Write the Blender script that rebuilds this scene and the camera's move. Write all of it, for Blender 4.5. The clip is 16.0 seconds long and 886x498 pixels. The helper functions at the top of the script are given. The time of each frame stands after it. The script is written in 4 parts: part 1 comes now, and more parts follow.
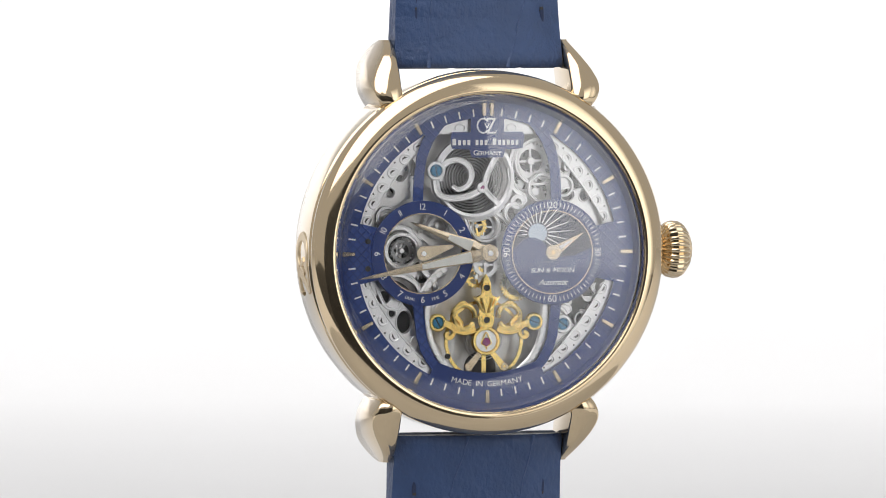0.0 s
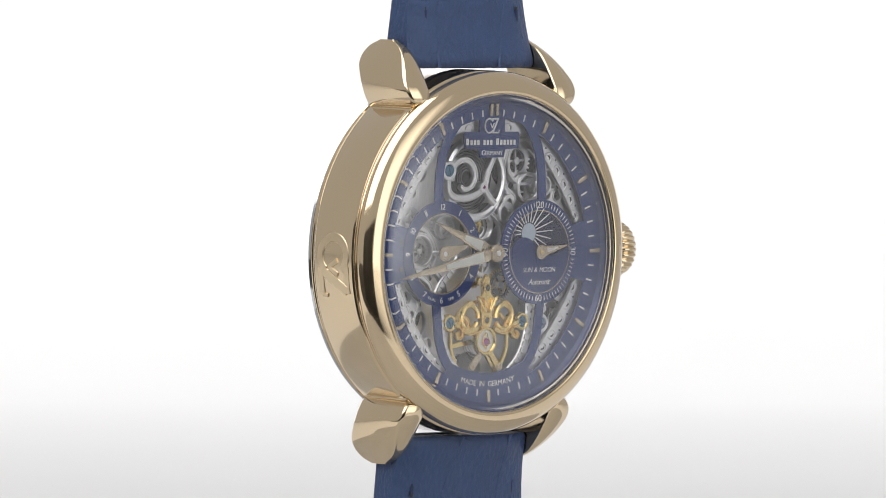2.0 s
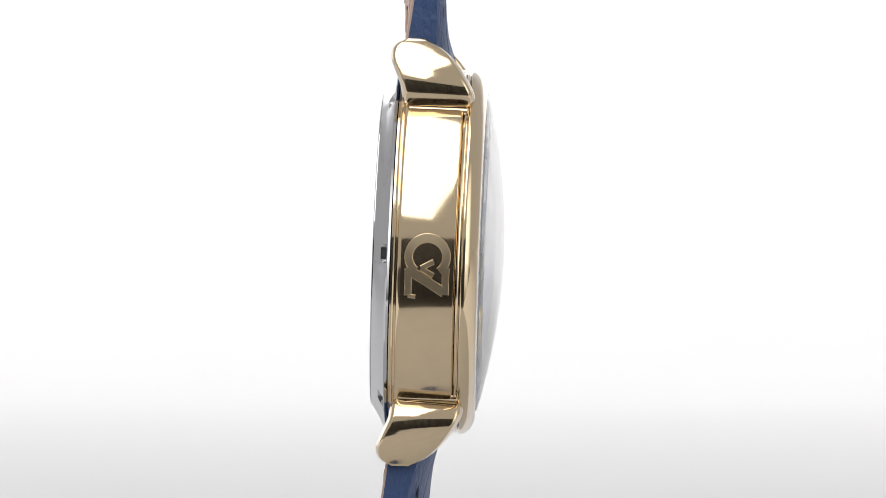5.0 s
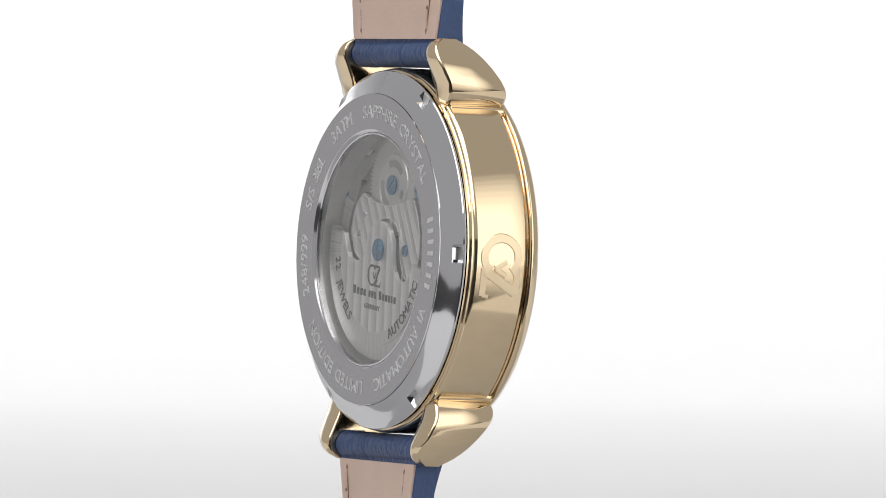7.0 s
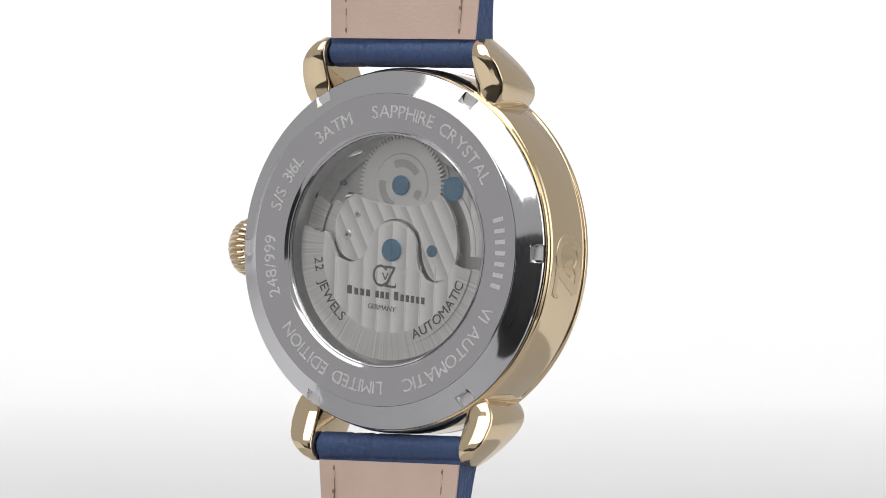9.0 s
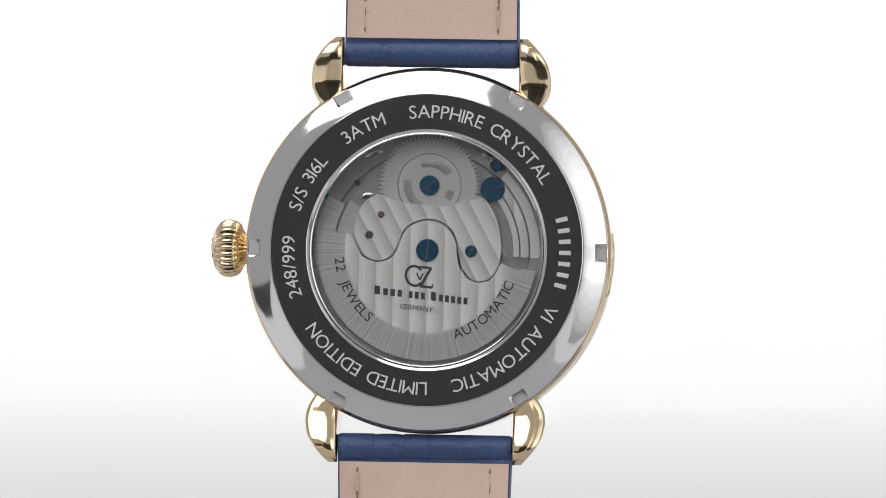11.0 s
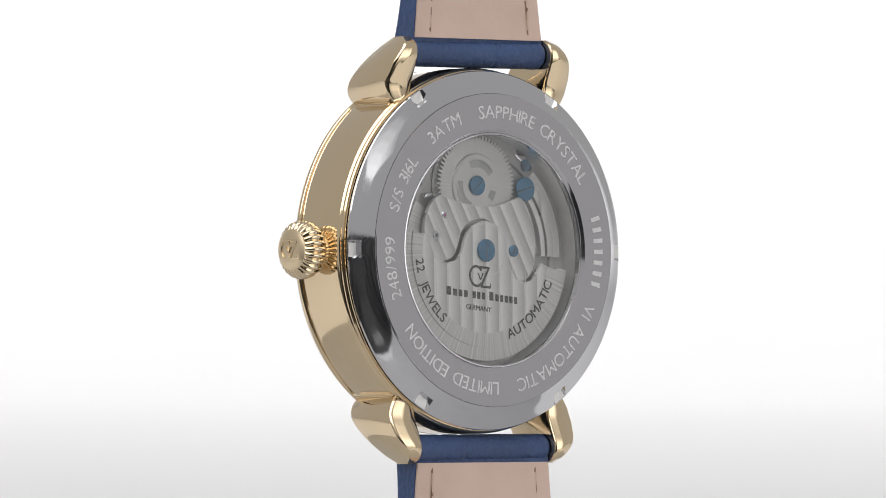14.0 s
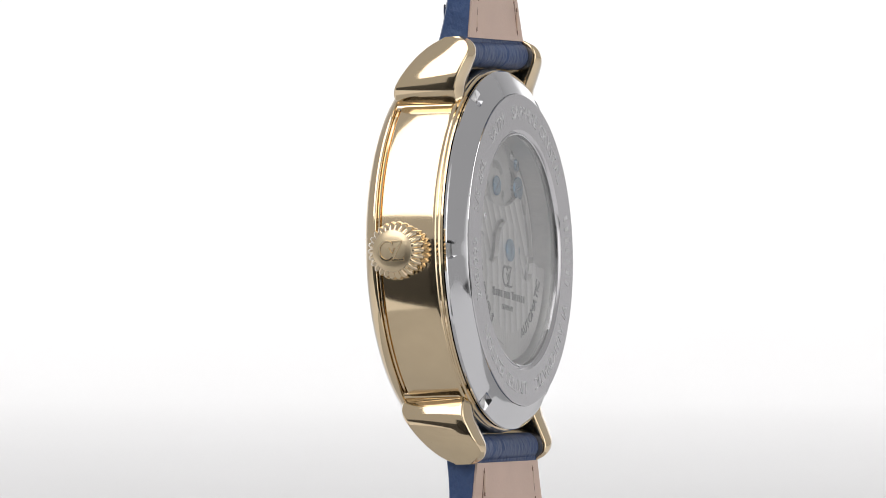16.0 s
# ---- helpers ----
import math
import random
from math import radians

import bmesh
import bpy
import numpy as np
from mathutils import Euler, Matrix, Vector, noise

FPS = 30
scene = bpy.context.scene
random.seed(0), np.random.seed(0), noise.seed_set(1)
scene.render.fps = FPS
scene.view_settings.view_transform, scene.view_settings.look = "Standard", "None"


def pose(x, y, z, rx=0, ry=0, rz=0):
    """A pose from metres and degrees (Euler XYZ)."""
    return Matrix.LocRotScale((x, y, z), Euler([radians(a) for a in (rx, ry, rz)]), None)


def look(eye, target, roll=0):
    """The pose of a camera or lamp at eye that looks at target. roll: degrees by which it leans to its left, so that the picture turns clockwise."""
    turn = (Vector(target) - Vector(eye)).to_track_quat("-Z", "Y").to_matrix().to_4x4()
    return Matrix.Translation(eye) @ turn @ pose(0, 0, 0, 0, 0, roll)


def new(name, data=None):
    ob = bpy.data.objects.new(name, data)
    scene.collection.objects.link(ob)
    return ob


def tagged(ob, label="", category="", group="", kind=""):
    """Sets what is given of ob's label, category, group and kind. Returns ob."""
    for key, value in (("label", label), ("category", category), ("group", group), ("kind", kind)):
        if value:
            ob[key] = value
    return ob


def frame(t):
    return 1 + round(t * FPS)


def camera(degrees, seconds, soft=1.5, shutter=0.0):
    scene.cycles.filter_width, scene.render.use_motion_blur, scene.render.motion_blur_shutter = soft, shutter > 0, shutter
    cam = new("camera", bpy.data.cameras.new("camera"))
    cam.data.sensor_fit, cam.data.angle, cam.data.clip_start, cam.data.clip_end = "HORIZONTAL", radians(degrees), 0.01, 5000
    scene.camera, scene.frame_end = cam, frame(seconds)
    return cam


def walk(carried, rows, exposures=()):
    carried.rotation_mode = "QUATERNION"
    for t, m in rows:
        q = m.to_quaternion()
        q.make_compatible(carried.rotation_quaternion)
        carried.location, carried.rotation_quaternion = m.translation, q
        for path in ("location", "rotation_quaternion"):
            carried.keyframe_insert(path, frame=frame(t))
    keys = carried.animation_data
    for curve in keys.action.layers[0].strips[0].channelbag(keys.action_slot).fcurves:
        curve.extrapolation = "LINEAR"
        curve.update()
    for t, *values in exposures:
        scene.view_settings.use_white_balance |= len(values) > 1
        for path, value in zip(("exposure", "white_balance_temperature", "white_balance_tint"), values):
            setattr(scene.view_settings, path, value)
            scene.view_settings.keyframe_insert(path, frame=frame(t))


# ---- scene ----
# The camera stands still, a metre from the watch, looking a little down.
K = 6.83e-5                      # metres to one drawing unit of the watch (22 mm = 322 units)
H = 0.12                         # height of the watch's centre over the table
DIST = 16077 * K
P = radians(0.57)
FWD = Vector((0, math.cos(P), -math.sin(P)))
UP = Vector((0, math.sin(P), math.cos(P)))
EYE = Vector((0, 0, H)) - FWD * DIST + UP * (5.4 * K) - Vector((15.6 * K, 0, 0))
cam = camera(5.584, 16.0, soft=0.9)
walk(cam, [(0.0, look(EYE, EYE + FWD, 0.22)), (16.0, look(EYE, EYE + FWD, 0.22))])

# ---- light: a white light tent, a soft box on the right and one above, a dark room behind the camera
world = bpy.data.worlds.new("studio")
scene.world = world
world.use_nodes = True
bg = world.node_tree.nodes["Background"]
bg.inputs["Color"].default_value = (1.0, 0.99, 0.985, 1)
bg.inputs["Strength"].default_value = 0.43
scene.view_settings.exposure = 0.0


def area(name, eye, target, sx, sy, power, color=(1, 0.99, 0.975)):
    lamp = bpy.data.lights.new(name, "AREA")
    lamp.shape, lamp.size, lamp.size_y, lamp.energy, lamp.color = "RECTANGLE", sx, sy, power, color
    ob = new(name, lamp)
    ob.matrix_world = look(eye, target)
    return ob


C0 = Vector((0, 0, H))


def around(az, el, d):
    """A place d metres from the watch; az: degrees to the right of the camera, el: upwards."""
    a, e = radians(az), radians(el)
    return C0 + d * Vector((math.sin(a) * math.cos(e), -math.cos(a) * math.cos(e), math.sin(e)))


# the right soft box fades towards its rim
for i in range(7):
    sx, sy = 0.56 + 0.055 * i, 0.64 + 0.18 * i
    area("softbox_lamp", around(43.0 + 1.2 * i, 8.0, 1.15 + 0.006 * i), C0, sx, sy, 0.188 * math.pi * sx * sy)
area("overhead_lamp", around(-29, 57, 1.25), C0, 1.15, 1.75, 12.5)
area("backdrop_lamp", (-0.4, 2.2, 2.1), (-0.4, 5.1, 0.3), 6.8, 0.5, 49.5)
area("wall_washer", (-0.4, 4.6, 1.5), (-0.4, 5.0, 0.3), 6.8, 0.3, 37.5)


# ---- materials
def mat(name, base, metal=0.0, rough=0.5, var=0.0, var_scale=300.0, bump=0.0, bump_scale=1500.0, stretch=None, coat=0.0, rough_var=0.0, spec=0.5):
    m = bpy.data.materials.new(name)
    m.use_nodes = True
    nt = m.node_tree
    b = nt.nodes["Principled BSDF"]
    b.inputs["Base Color"].default_value = (*base, 1)
    b.inputs["Metallic"].default_value = metal
    b.inputs["Roughness"].default_value = rough
    b.inputs["Coat Weight"].default_value = coat
    b.inputs["Specular IOR Level"].default_value = spec
    tc = nt.nodes.new("ShaderNodeTexCoord")
    mp = nt.nodes.new("ShaderNodeMapping")
    nt.links.new(tc.outputs["Object"], mp.inputs["Vector"])
    if stretch:
        mp.inputs["Scale"].default_value = stretch
    if var:
        n = nt.nodes.new("ShaderNodeTexNoise")
        n.inputs["Scale"].default_value, n.inputs["Detail"].default_value = var_scale, 5
        nt.links.new(mp.outputs[0], n.inputs["Vector"])
        r = nt.nodes.new("ShaderNodeMix")
        r.data_type = "RGBA"
        r.inputs["A"].default_value = (*[c * (1 - var) for c in base], 1)
        r.inputs["B"].default_value = (*[min(1, c * (1 + var)) for c in base], 1)
        nt.links.new(n.outputs["Fac"], r.inputs["Factor"])
        nt.links.new(r.outputs["Result"], b.inputs["Base Color"])
        if rough_var:
            q = nt.nodes.new("ShaderNodeMapRange")
            q.inputs["To Min"].default_value, q.inputs["To Max"].default_value = max(0, rough - rough_var), rough + rough_var
            nt.links.new(n.outputs["Fac"], q.inputs["Value"])
            nt.links.new(q.outputs[0], b.inputs["Roughness"])
    if bump:
        n = nt.nodes.new("ShaderNodeTexNoise")
        n.inputs["Scale"].default_value, n.inputs["Detail"].default_value = bump_scale, 4
        nt.links.new(mp.outputs[0], n.inputs["Vector"])
        bp = nt.nodes.new("ShaderNodeBump")
        bp.inputs["Strength"].default_value, bp.inputs["Distance"].default_value = bump, 0.0002
        nt.links.new(n.outputs["Fac"], bp.inputs["Height"])
        nt.links.new(bp.outputs[0], b.inputs["Normal"])
    return m


M_GOLD = mat("polished_pale_gold", (0.79, 0.625, 0.405), 1, 0.09, var=0.03, var_scale=120, rough_var=0.03, coat=1.0)
M_SATIN = mat("satin_pale_gold", (0.80, 0.65, 0.44), 1, 0.34, var=0.04, var_scale=300)
M_GOLDY = mat("yellow_gilt", (0.93, 0.69, 0.26), 1, 0.20, var=0.10, var_scale=600)
M_HAND = mat("satin_gold_hand", (0.66, 0.56, 0.42), 1, 0.27, var=0.03, var_scale=500)
M_LUME = mat("white_lume", (0.80, 0.80, 0.76), 0, 0.55)
M_STEEL = mat("polished_steel", (0.66, 0.66, 0.68), 1, 0.08, var=0.03, var_scale=150, rough_var=0.03)
M_RING = mat("satin_steel_ring", (0.62, 0.61, 0.63), 1, 0.10, var=0.03, var_scale=300)
M_SILVER = mat("rhodium_silver", (0.90, 0.90, 0.91), 1, 0.30, var=0.08, var_scale=1100, bump=0.12, bump_scale=2500)
M_BRUSH = mat("brushed_silver", (0.84, 0.83, 0.82), 1, 0.40, var=0.16, var_scale=900, stretch=(8, 1, 1), bump=0.10, bump_scale=5000)
M_COIL = mat("spring_steel", (0.30, 0.30, 0.31), 1, 0.34, var=0.1, var_scale=700)
# dark metal, also used as painted shade in wells, slots and holes
M_DARK = mat("dark_shade_metal", (0.115, 0.113, 0.115), 0.9, 0.46, var=0.25, var_scale=800)
M_BLUE_SCREW = mat("heat_blued_steel", (0.06, 0.20, 0.34), 1, 0.25, var=0.1, var_scale=900)
M_SUN = mat("pale_blue_print", (0.55, 0.63, 0.74), 0, 0.5)
M_WHITE = mat("white_print", (0.82, 0.83, 0.84), 0, 0.5)
M_BLACK = mat("black_print", (0.03, 0.03, 0.03), 0, 0.5)
M_RUBY = mat("ruby_jewel", (0.30, 0.05, 0.20), 0, 0.08, coat=1)
M_LEATHER = mat("blue_calf_leather", (0.037, 0.073, 0.182), 0, 0.45, var=0.22, var_scale=220, bump=0.5, bump_scale=1600, rough_var=0.08)
M_LINING = mat("nude_lining_leather", (0.66, 0.49, 0.41), 0, 0.6, var=0.07, var_scale=250, bump=0.25, bump_scale=2500)
M_STITCH = mat("dark_blue_thread", (0.018, 0.032, 0.085), 0, 0.7)
M_STITCH_B = mat("beige_thread", (0.60, 0.45, 0.36), 0, 0.7)
M_SWEEP = mat("white_paper_sweep", (0.80, 0.80, 0.81), 0, 0.8, var=0.01, var_scale=3)
M_FLOOR = mat("dark_studio_floor", (0.06, 0.06, 0.062), 0, 0.6, var=0.15, var_scale=6)
M_STAND = mat("grey_stand", (0.46, 0.46, 0.465), 0, 0.5, var=0.1, var_scale=40)
M_CLOTH = mat("black_cloth", (0.095, 0.095, 0.097), 0, 0.9, var=0.2, var_scale=4)
M_DIAL = mat("blue_guilloche_dial", (0.036, 0.070, 0.250), 0.35, 0.30, var=0.12, var_scale=500)
M_SUB = mat("blue_lacquer_subdial", (0.026, 0.050, 0.190), 0.3, 0.28, var=0.05, var_scale=400)
M_NIGHT = mat("midnight_blue_disc", (0.010, 0.016, 0.06), 0.2, 0.25)


def guilloche(m, pitch):
    """Fine crossed relief lines on the dial."""
    nt = m.node_tree
    b = nt.nodes["Principled BSDF"]
    tc = nt.nodes.new("ShaderNodeTexCoord")
    heights = []
    for ang in (45, -45):
        mp = nt.nodes.new("ShaderNodeMapping")
        mp.inputs["Rotation"].default_value = (0, radians(ang), 0)
        nt.links.new(tc.outputs["Object"], mp.inputs["Vector"])
        w = nt.nodes.new("ShaderNodeTexWave")
        w.wave_type, w.bands_direction, w.wave_profile = "BANDS", "X", "TRI"
        w.inputs["Scale"].default_value = 1 / pitch * 0.5
        w.inputs["Distortion"].default_value = 0.4
        nt.links.new(mp.outputs[0], w.inputs["Vector"])
        pw = nt.nodes.new("ShaderNodeMath")
        pw.operation = "POWER"
        pw.inputs[1].default_value = 6
        nt.links.new(w.outputs["Fac"], pw.inputs[0])
        heights.append(pw)
    mx = nt.nodes.new("ShaderNodeMath")
    mx.operation = "MAXIMUM"
    nt.links.new(heights[0].outputs[0], mx.inputs[0])
    nt.links.new(heights[1].outputs[0], mx.inputs[1])
    bp = nt.nodes.new("ShaderNodeBump")
    bp.inputs["Strength"].default_value, bp.inputs["Distance"].default_value = 0.8, 0.00006
    base = b.inputs["Base Color"].links[0].from_socket
    dk = nt.nodes.new("ShaderNodeMix")
    dk.data_type, dk.blend_type = "RGBA", "MULTIPLY"
    dk.inputs["B"].default_value = (0.50, 0.51, 0.56, 1)
    nt.links.new(mx.outputs[0], dk.inputs["Factor"])
    nt.links.new(base, dk.inputs["A"])
    nt.links.new(dk.outputs["Result"], b.inputs["Base Color"])
    nt.links.new(mx.outputs[0], bp.inputs["Height"])
    nt.links.new(bp.outputs[0], b.inputs["Normal"])


guilloche(M_DIAL, 0.0013)


def scales(m, size, depth):
    """Embossed reptile scales with soft creases, over the fine grain."""
    nt = m.node_tree
    b = nt.nodes["Principled BSDF"]
    tc = nt.nodes.new("ShaderNodeTexCoord")
    mp = nt.nodes.new("ShaderNodeMapping")
    mp.inputs["Scale"].default_value = (0.8, 0.3, 1.25)
    nt.links.new(tc.outputs["Object"], mp.inputs["Vector"])
    v = nt.nodes.new("ShaderNodeTexVoronoi")
    v.feature = "DISTANCE_TO_EDGE"
    v.inputs["Scale"].default_value = 1 / size
    nt.links.new(mp.outputs[0], v.inputs["Vector"])
    r = nt.nodes.new("ShaderNodeMapRange")
    r.inputs["From Max"].default_value = 0.07
    nt.links.new(v.outputs["Distance"], r.inputs["Value"])
    bp = nt.nodes.new("ShaderNodeBump")
    bp.inputs["Strength"].default_value, bp.inputs["Distance"].default_value = 0.7, depth
    nt.links.new(r.outputs[0], bp.inputs["Height"])
    w = nt.nodes.new("ShaderNodeTexNoise")
    w.inputs["Scale"].default_value, w.inputs["Detail"].default_value = 1700, 4
    st = nt.nodes.new("ShaderNodeMapping")
    st.inputs["Scale"].default_value = (1, 1, 0.55)
    nt.links.new(tc.outputs["Object"], st.inputs["Vector"])
    nt.links.new(st.outputs[0], w.inputs["Vector"])
    b2 = nt.nodes.new("ShaderNodeBump")
    b2.inputs["Strength"].default_value, b2.inputs["Distance"].default_value = 0.75, 0.00032
    nt.links.new(w.outputs["Fac"], b2.inputs["Height"])
    nt.links.new(bp.outputs[0], b2.inputs["Normal"])
    old = b.inputs["Normal"].links[0].from_node
    nt.links.new(b2.outputs[0], old.inputs["Normal"])


scales(M_LEATHER, 0.013, 0.00012)


def stripes(m, pitch, turn, dark, light):
    """Polished stripes: each band's sheen is painted, its colour running from dark to light."""
    nt = m.node_tree
    b = nt.nodes["Principled BSDF"]
    tc = nt.nodes.new("ShaderNodeTexCoord")
    mp = nt.nodes.new("ShaderNodeMapping")
    mp.inputs["Rotation"].default_value = (0, radians(turn), 0)
    nt.links.new(tc.outputs["Object"], mp.inputs["Vector"])
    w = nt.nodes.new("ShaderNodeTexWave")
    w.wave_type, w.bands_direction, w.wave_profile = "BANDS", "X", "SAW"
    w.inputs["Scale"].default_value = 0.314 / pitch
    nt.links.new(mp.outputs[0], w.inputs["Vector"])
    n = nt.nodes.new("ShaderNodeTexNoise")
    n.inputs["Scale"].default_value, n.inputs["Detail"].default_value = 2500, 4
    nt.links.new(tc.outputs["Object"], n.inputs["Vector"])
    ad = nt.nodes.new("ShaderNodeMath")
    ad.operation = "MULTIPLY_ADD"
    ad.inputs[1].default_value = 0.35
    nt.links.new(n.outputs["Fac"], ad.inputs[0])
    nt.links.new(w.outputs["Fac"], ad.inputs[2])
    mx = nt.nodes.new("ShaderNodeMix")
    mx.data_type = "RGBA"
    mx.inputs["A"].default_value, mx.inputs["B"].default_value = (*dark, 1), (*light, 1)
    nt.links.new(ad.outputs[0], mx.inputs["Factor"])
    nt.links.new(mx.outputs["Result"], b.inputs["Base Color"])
    r = nt.nodes.new("ShaderNodeMapRange")
    r.inputs["To Min"].default_value, r.inputs["To Max"].default_value = 0.56, 0.42
    nt.links.new(w.outputs["Fac"], r.inputs["Value"])
    nt.links.new(r.outputs[0], b.inputs["Roughness"])


def glass_mat():
    m = bpy.data.materials.new("sapphire_glass")
    m.use_nodes = True
    nt = m.node_tree
    nt.nodes.clear()
    out, gl = nt.nodes.new("ShaderNodeOutputMaterial"), nt.nodes.new("ShaderNodeBsdfGlass")
    gl.inputs["Roughness"].default_value, gl.inputs["IOR"].default_value = 0.0, 1.77
    nt.links.new(gl.outputs[0], out.inputs[0])
    return m


M_GLASS = glass_mat()


# ---- mesh helpers; the watch is drawn in its own units: x to the crown, y to the back, z to 12 o'clock
def finish(name, bm, material, smooth=True, angle=35):
    me = bpy.data.meshes.new(name)
    bmesh.ops.recalc_face_normals(bm, faces=bm.faces)
    bm.to_mesh(me)
    bm.free()
    me.materials.append(material)
    if smooth:
        me.polygons.foreach_set("use_smooth", [True] * len(me.polygons))
        me.set_sharp_from_angle(angle=radians(angle))
    return me


BACK_Y = 0.0                     # depth by which the parts of the back lie further in


def part(name, bm, material, parent, label="", at=(0, 0, 0), angle=35):
    """One mesh under a thing or a part; at: where its origin lies, in watch units."""
    bmesh.ops.translate(bm, verts=bm.verts, vec=(-at[0], BACK_Y - at[1], -at[2]))
    bmesh.ops.scale(bm, verts=bm.verts, vec=(K, K, K))
    ob = new(name, finish(name, bm, material, angle=angle))
    ob.parent = parent
    base = Vector(parent.get("at", (0, 0, 0)))
    ob.location = (Vector(at) - base) * K
    ob["at"] = [float(a) for a in at]
    return tagged(ob, label)


def lathe(profile, n=128, bm=None, closed=True, c=(0, 0), sx=1.0):
    """Turns a profile of (radius, y) round the y axis."""
    bm = bm or bmesh.new()
    rings = []
    for r, y in profile:
        rings.append([bm.verts.new((c[0] + r * math.cos(a), y, c[1] + r * math.sin(a))) for a in (2 * math.pi * i / n for i in range(n))])
    pairs = list(zip(rings, rings[1:])) + ([(rings[-1], rings[0])] if closed else [])
    for a, b in pairs:
        for i in range(n):
            j = (i + 1) % n
            bm.faces.new((a[i], a[j], b[j], b[i]))
    return bm


def disc(r, y0, y1, c=(0, 0), n=48, bm=None, ch=0.0):
    """A round plate with a small chamfer on its y0 side and y1 side."""
    bm = bm or bmesh.new()
    prof = [(r - ch, y0), (r, y0 + (ch if y1 > y0 else -ch)), (r, y1 - (ch if y1 > y0 else -ch)), (r - ch, y1)] if ch else [(r, y0), (r, y1)]
    rings = [[bm.verts.new((c[0] + q * math.cos(2 * math.pi * i / n), y, c[1] + q * math.sin(2 * math.pi * i / n))) for i in range(n)] for q, y in prof]
    for a, b in zip(rings, rings[1:]):
        for i in range(n):
            bm.faces.new((a[i], a[(i + 1) % n], b[(i + 1) % n], b[i]))
    bm.faces.new(rings[0]), bm.faces.new(rings[-1])
    return bm


def plate(pts, y0, y1, bm=None):
    bm = bm or bmesh.new()
    a = [bm.verts.new((x, y0, z)) for x, z in pts]
    b = [bm.verts.new((x, y1, z)) for x, z in pts]
    n = len(pts)
    bm.faces.new(a), bm.faces.new(b[::-1])
    for i in range(n):
        j = (i + 1) % n
        bm.faces.new((a[i], a[j], b[j], b[i]))
    return bm


def ring_plate(outer, inner, y0, y1, bm=None, closed=True):
    """A plate between two outlines of as many points."""
    bm = bm or bmesh.new()
    vs = [[bm.verts.new((x, y, z)) for x, z in o] for o, y in ((outer, y0), (inner, y0), (inner, y1), (outer, y1))]
    n = len(outer)
    for a, b in zip(vs, vs[1:] + vs[:1]):
        for i in range(n if closed else n - 1):
            j = (i + 1) % n
            bm.faces.new((a[i], a[j], b[j], b[i]))
    if not closed:
        bm.faces.new([v[0] for v in vs]), bm.faces.new([v[-1] for v in vs][::-1])
    return bm


def arc(r, a0, a1, n, c=(0, 0)):
    """Points on a circle; degrees clockwise from 12 o'clock."""
    out = []
    for i in range(n):
        a = radians(a0 + (a1 - a0) * i / (n - 1))
        out.append((c[0] + r * math.sin(a), c[1] + r * math.cos(a)))
    return out


def sector(r0, r1, a0, a1, y0, y1, n=48, c=(0, 0), bm=None):
    return ring_plate(arc(r1, a0, a1, n, c), arc(r0, a0, a1, n, c), y0, y1, bm, closed=False)


def annulus(r0, r1, y0, y1, n=96, c=(0, 0), bm=None):
    f = lambda r: [(c[0] + r * math.cos(2 * math.pi * i / n), c[1] + r * math.sin(2 * math.pi * i / n)) for i in range(n)]
    return ring_plate(f(r1), f(r0), y0, y1, bm)


def box(x0, x1, y0, y1, z0, z1, bm=None, turn=0.0, about=(0, 0)):
    pts = [(x0, z0), (x1, z0), (x1, z1), (x0, z1)]
    a = radians(-turn)
    pts = [(about[0] + x * math.cos(a) - z * math.sin(a), about[1] + x * math.sin(a) + z * math.cos(a)) for x, z in pts]
    return plate(pts, y0, y1, bm)


def smooth_path(pts, steps=6):
    out = []
    p = [Vector(q) for q in pts]
    p = [2 * p[0] - p[1]] + p + [2 * p[-1] - p[-2]]
    for a, b, c, d in zip(p, p[1:], p[2:], p[3:]):
        for i in range(steps):
            t = i / steps
            out.append(0.5 * (2 * b + (c - a) * t + (2 * a - 5 * b + 4 * c - d) * t * t + (3 * b - a - 3 * c + d) * t ** 3))
    out.append(p[-2])
    return out


def sweep(pts, y, w, h, bm=None, n=8, taper=0.0, steps=6):
    """A rounded bar of width w and height h along a path of (x, z), its middle at depth y."""
    bm = bm or bmesh.new()
    path = smooth_path([(x, 0, z) for x, z in pts], steps)
    rings = []
    m = len(path)
    for i, q in enumerate(path):
        t = (path[min(i + 1, m - 1)] - path[max(i - 1, 0)]).normalized()
        side = Vector((t.z, 0, -t.x))
        f = 1 - taper * abs(2 * i / (m - 1) - 1) ** 2
        rings.append([bm.verts.new(q + side * (w * f / 2 * math.cos(a)) + Vector((0, y + h / 2 * math.sin(a), 0))) for a in (2 * math.pi * k / n for k in range(n))])
    for a, b in zip(rings, rings[1:]):
        for k in range(n):
            bm.faces.new((a[k], a[(k + 1) % n], b[(k + 1) % n], b[k]))
    bm.faces.new(rings[0]), bm.faces.new(rings[-1])
    return bm


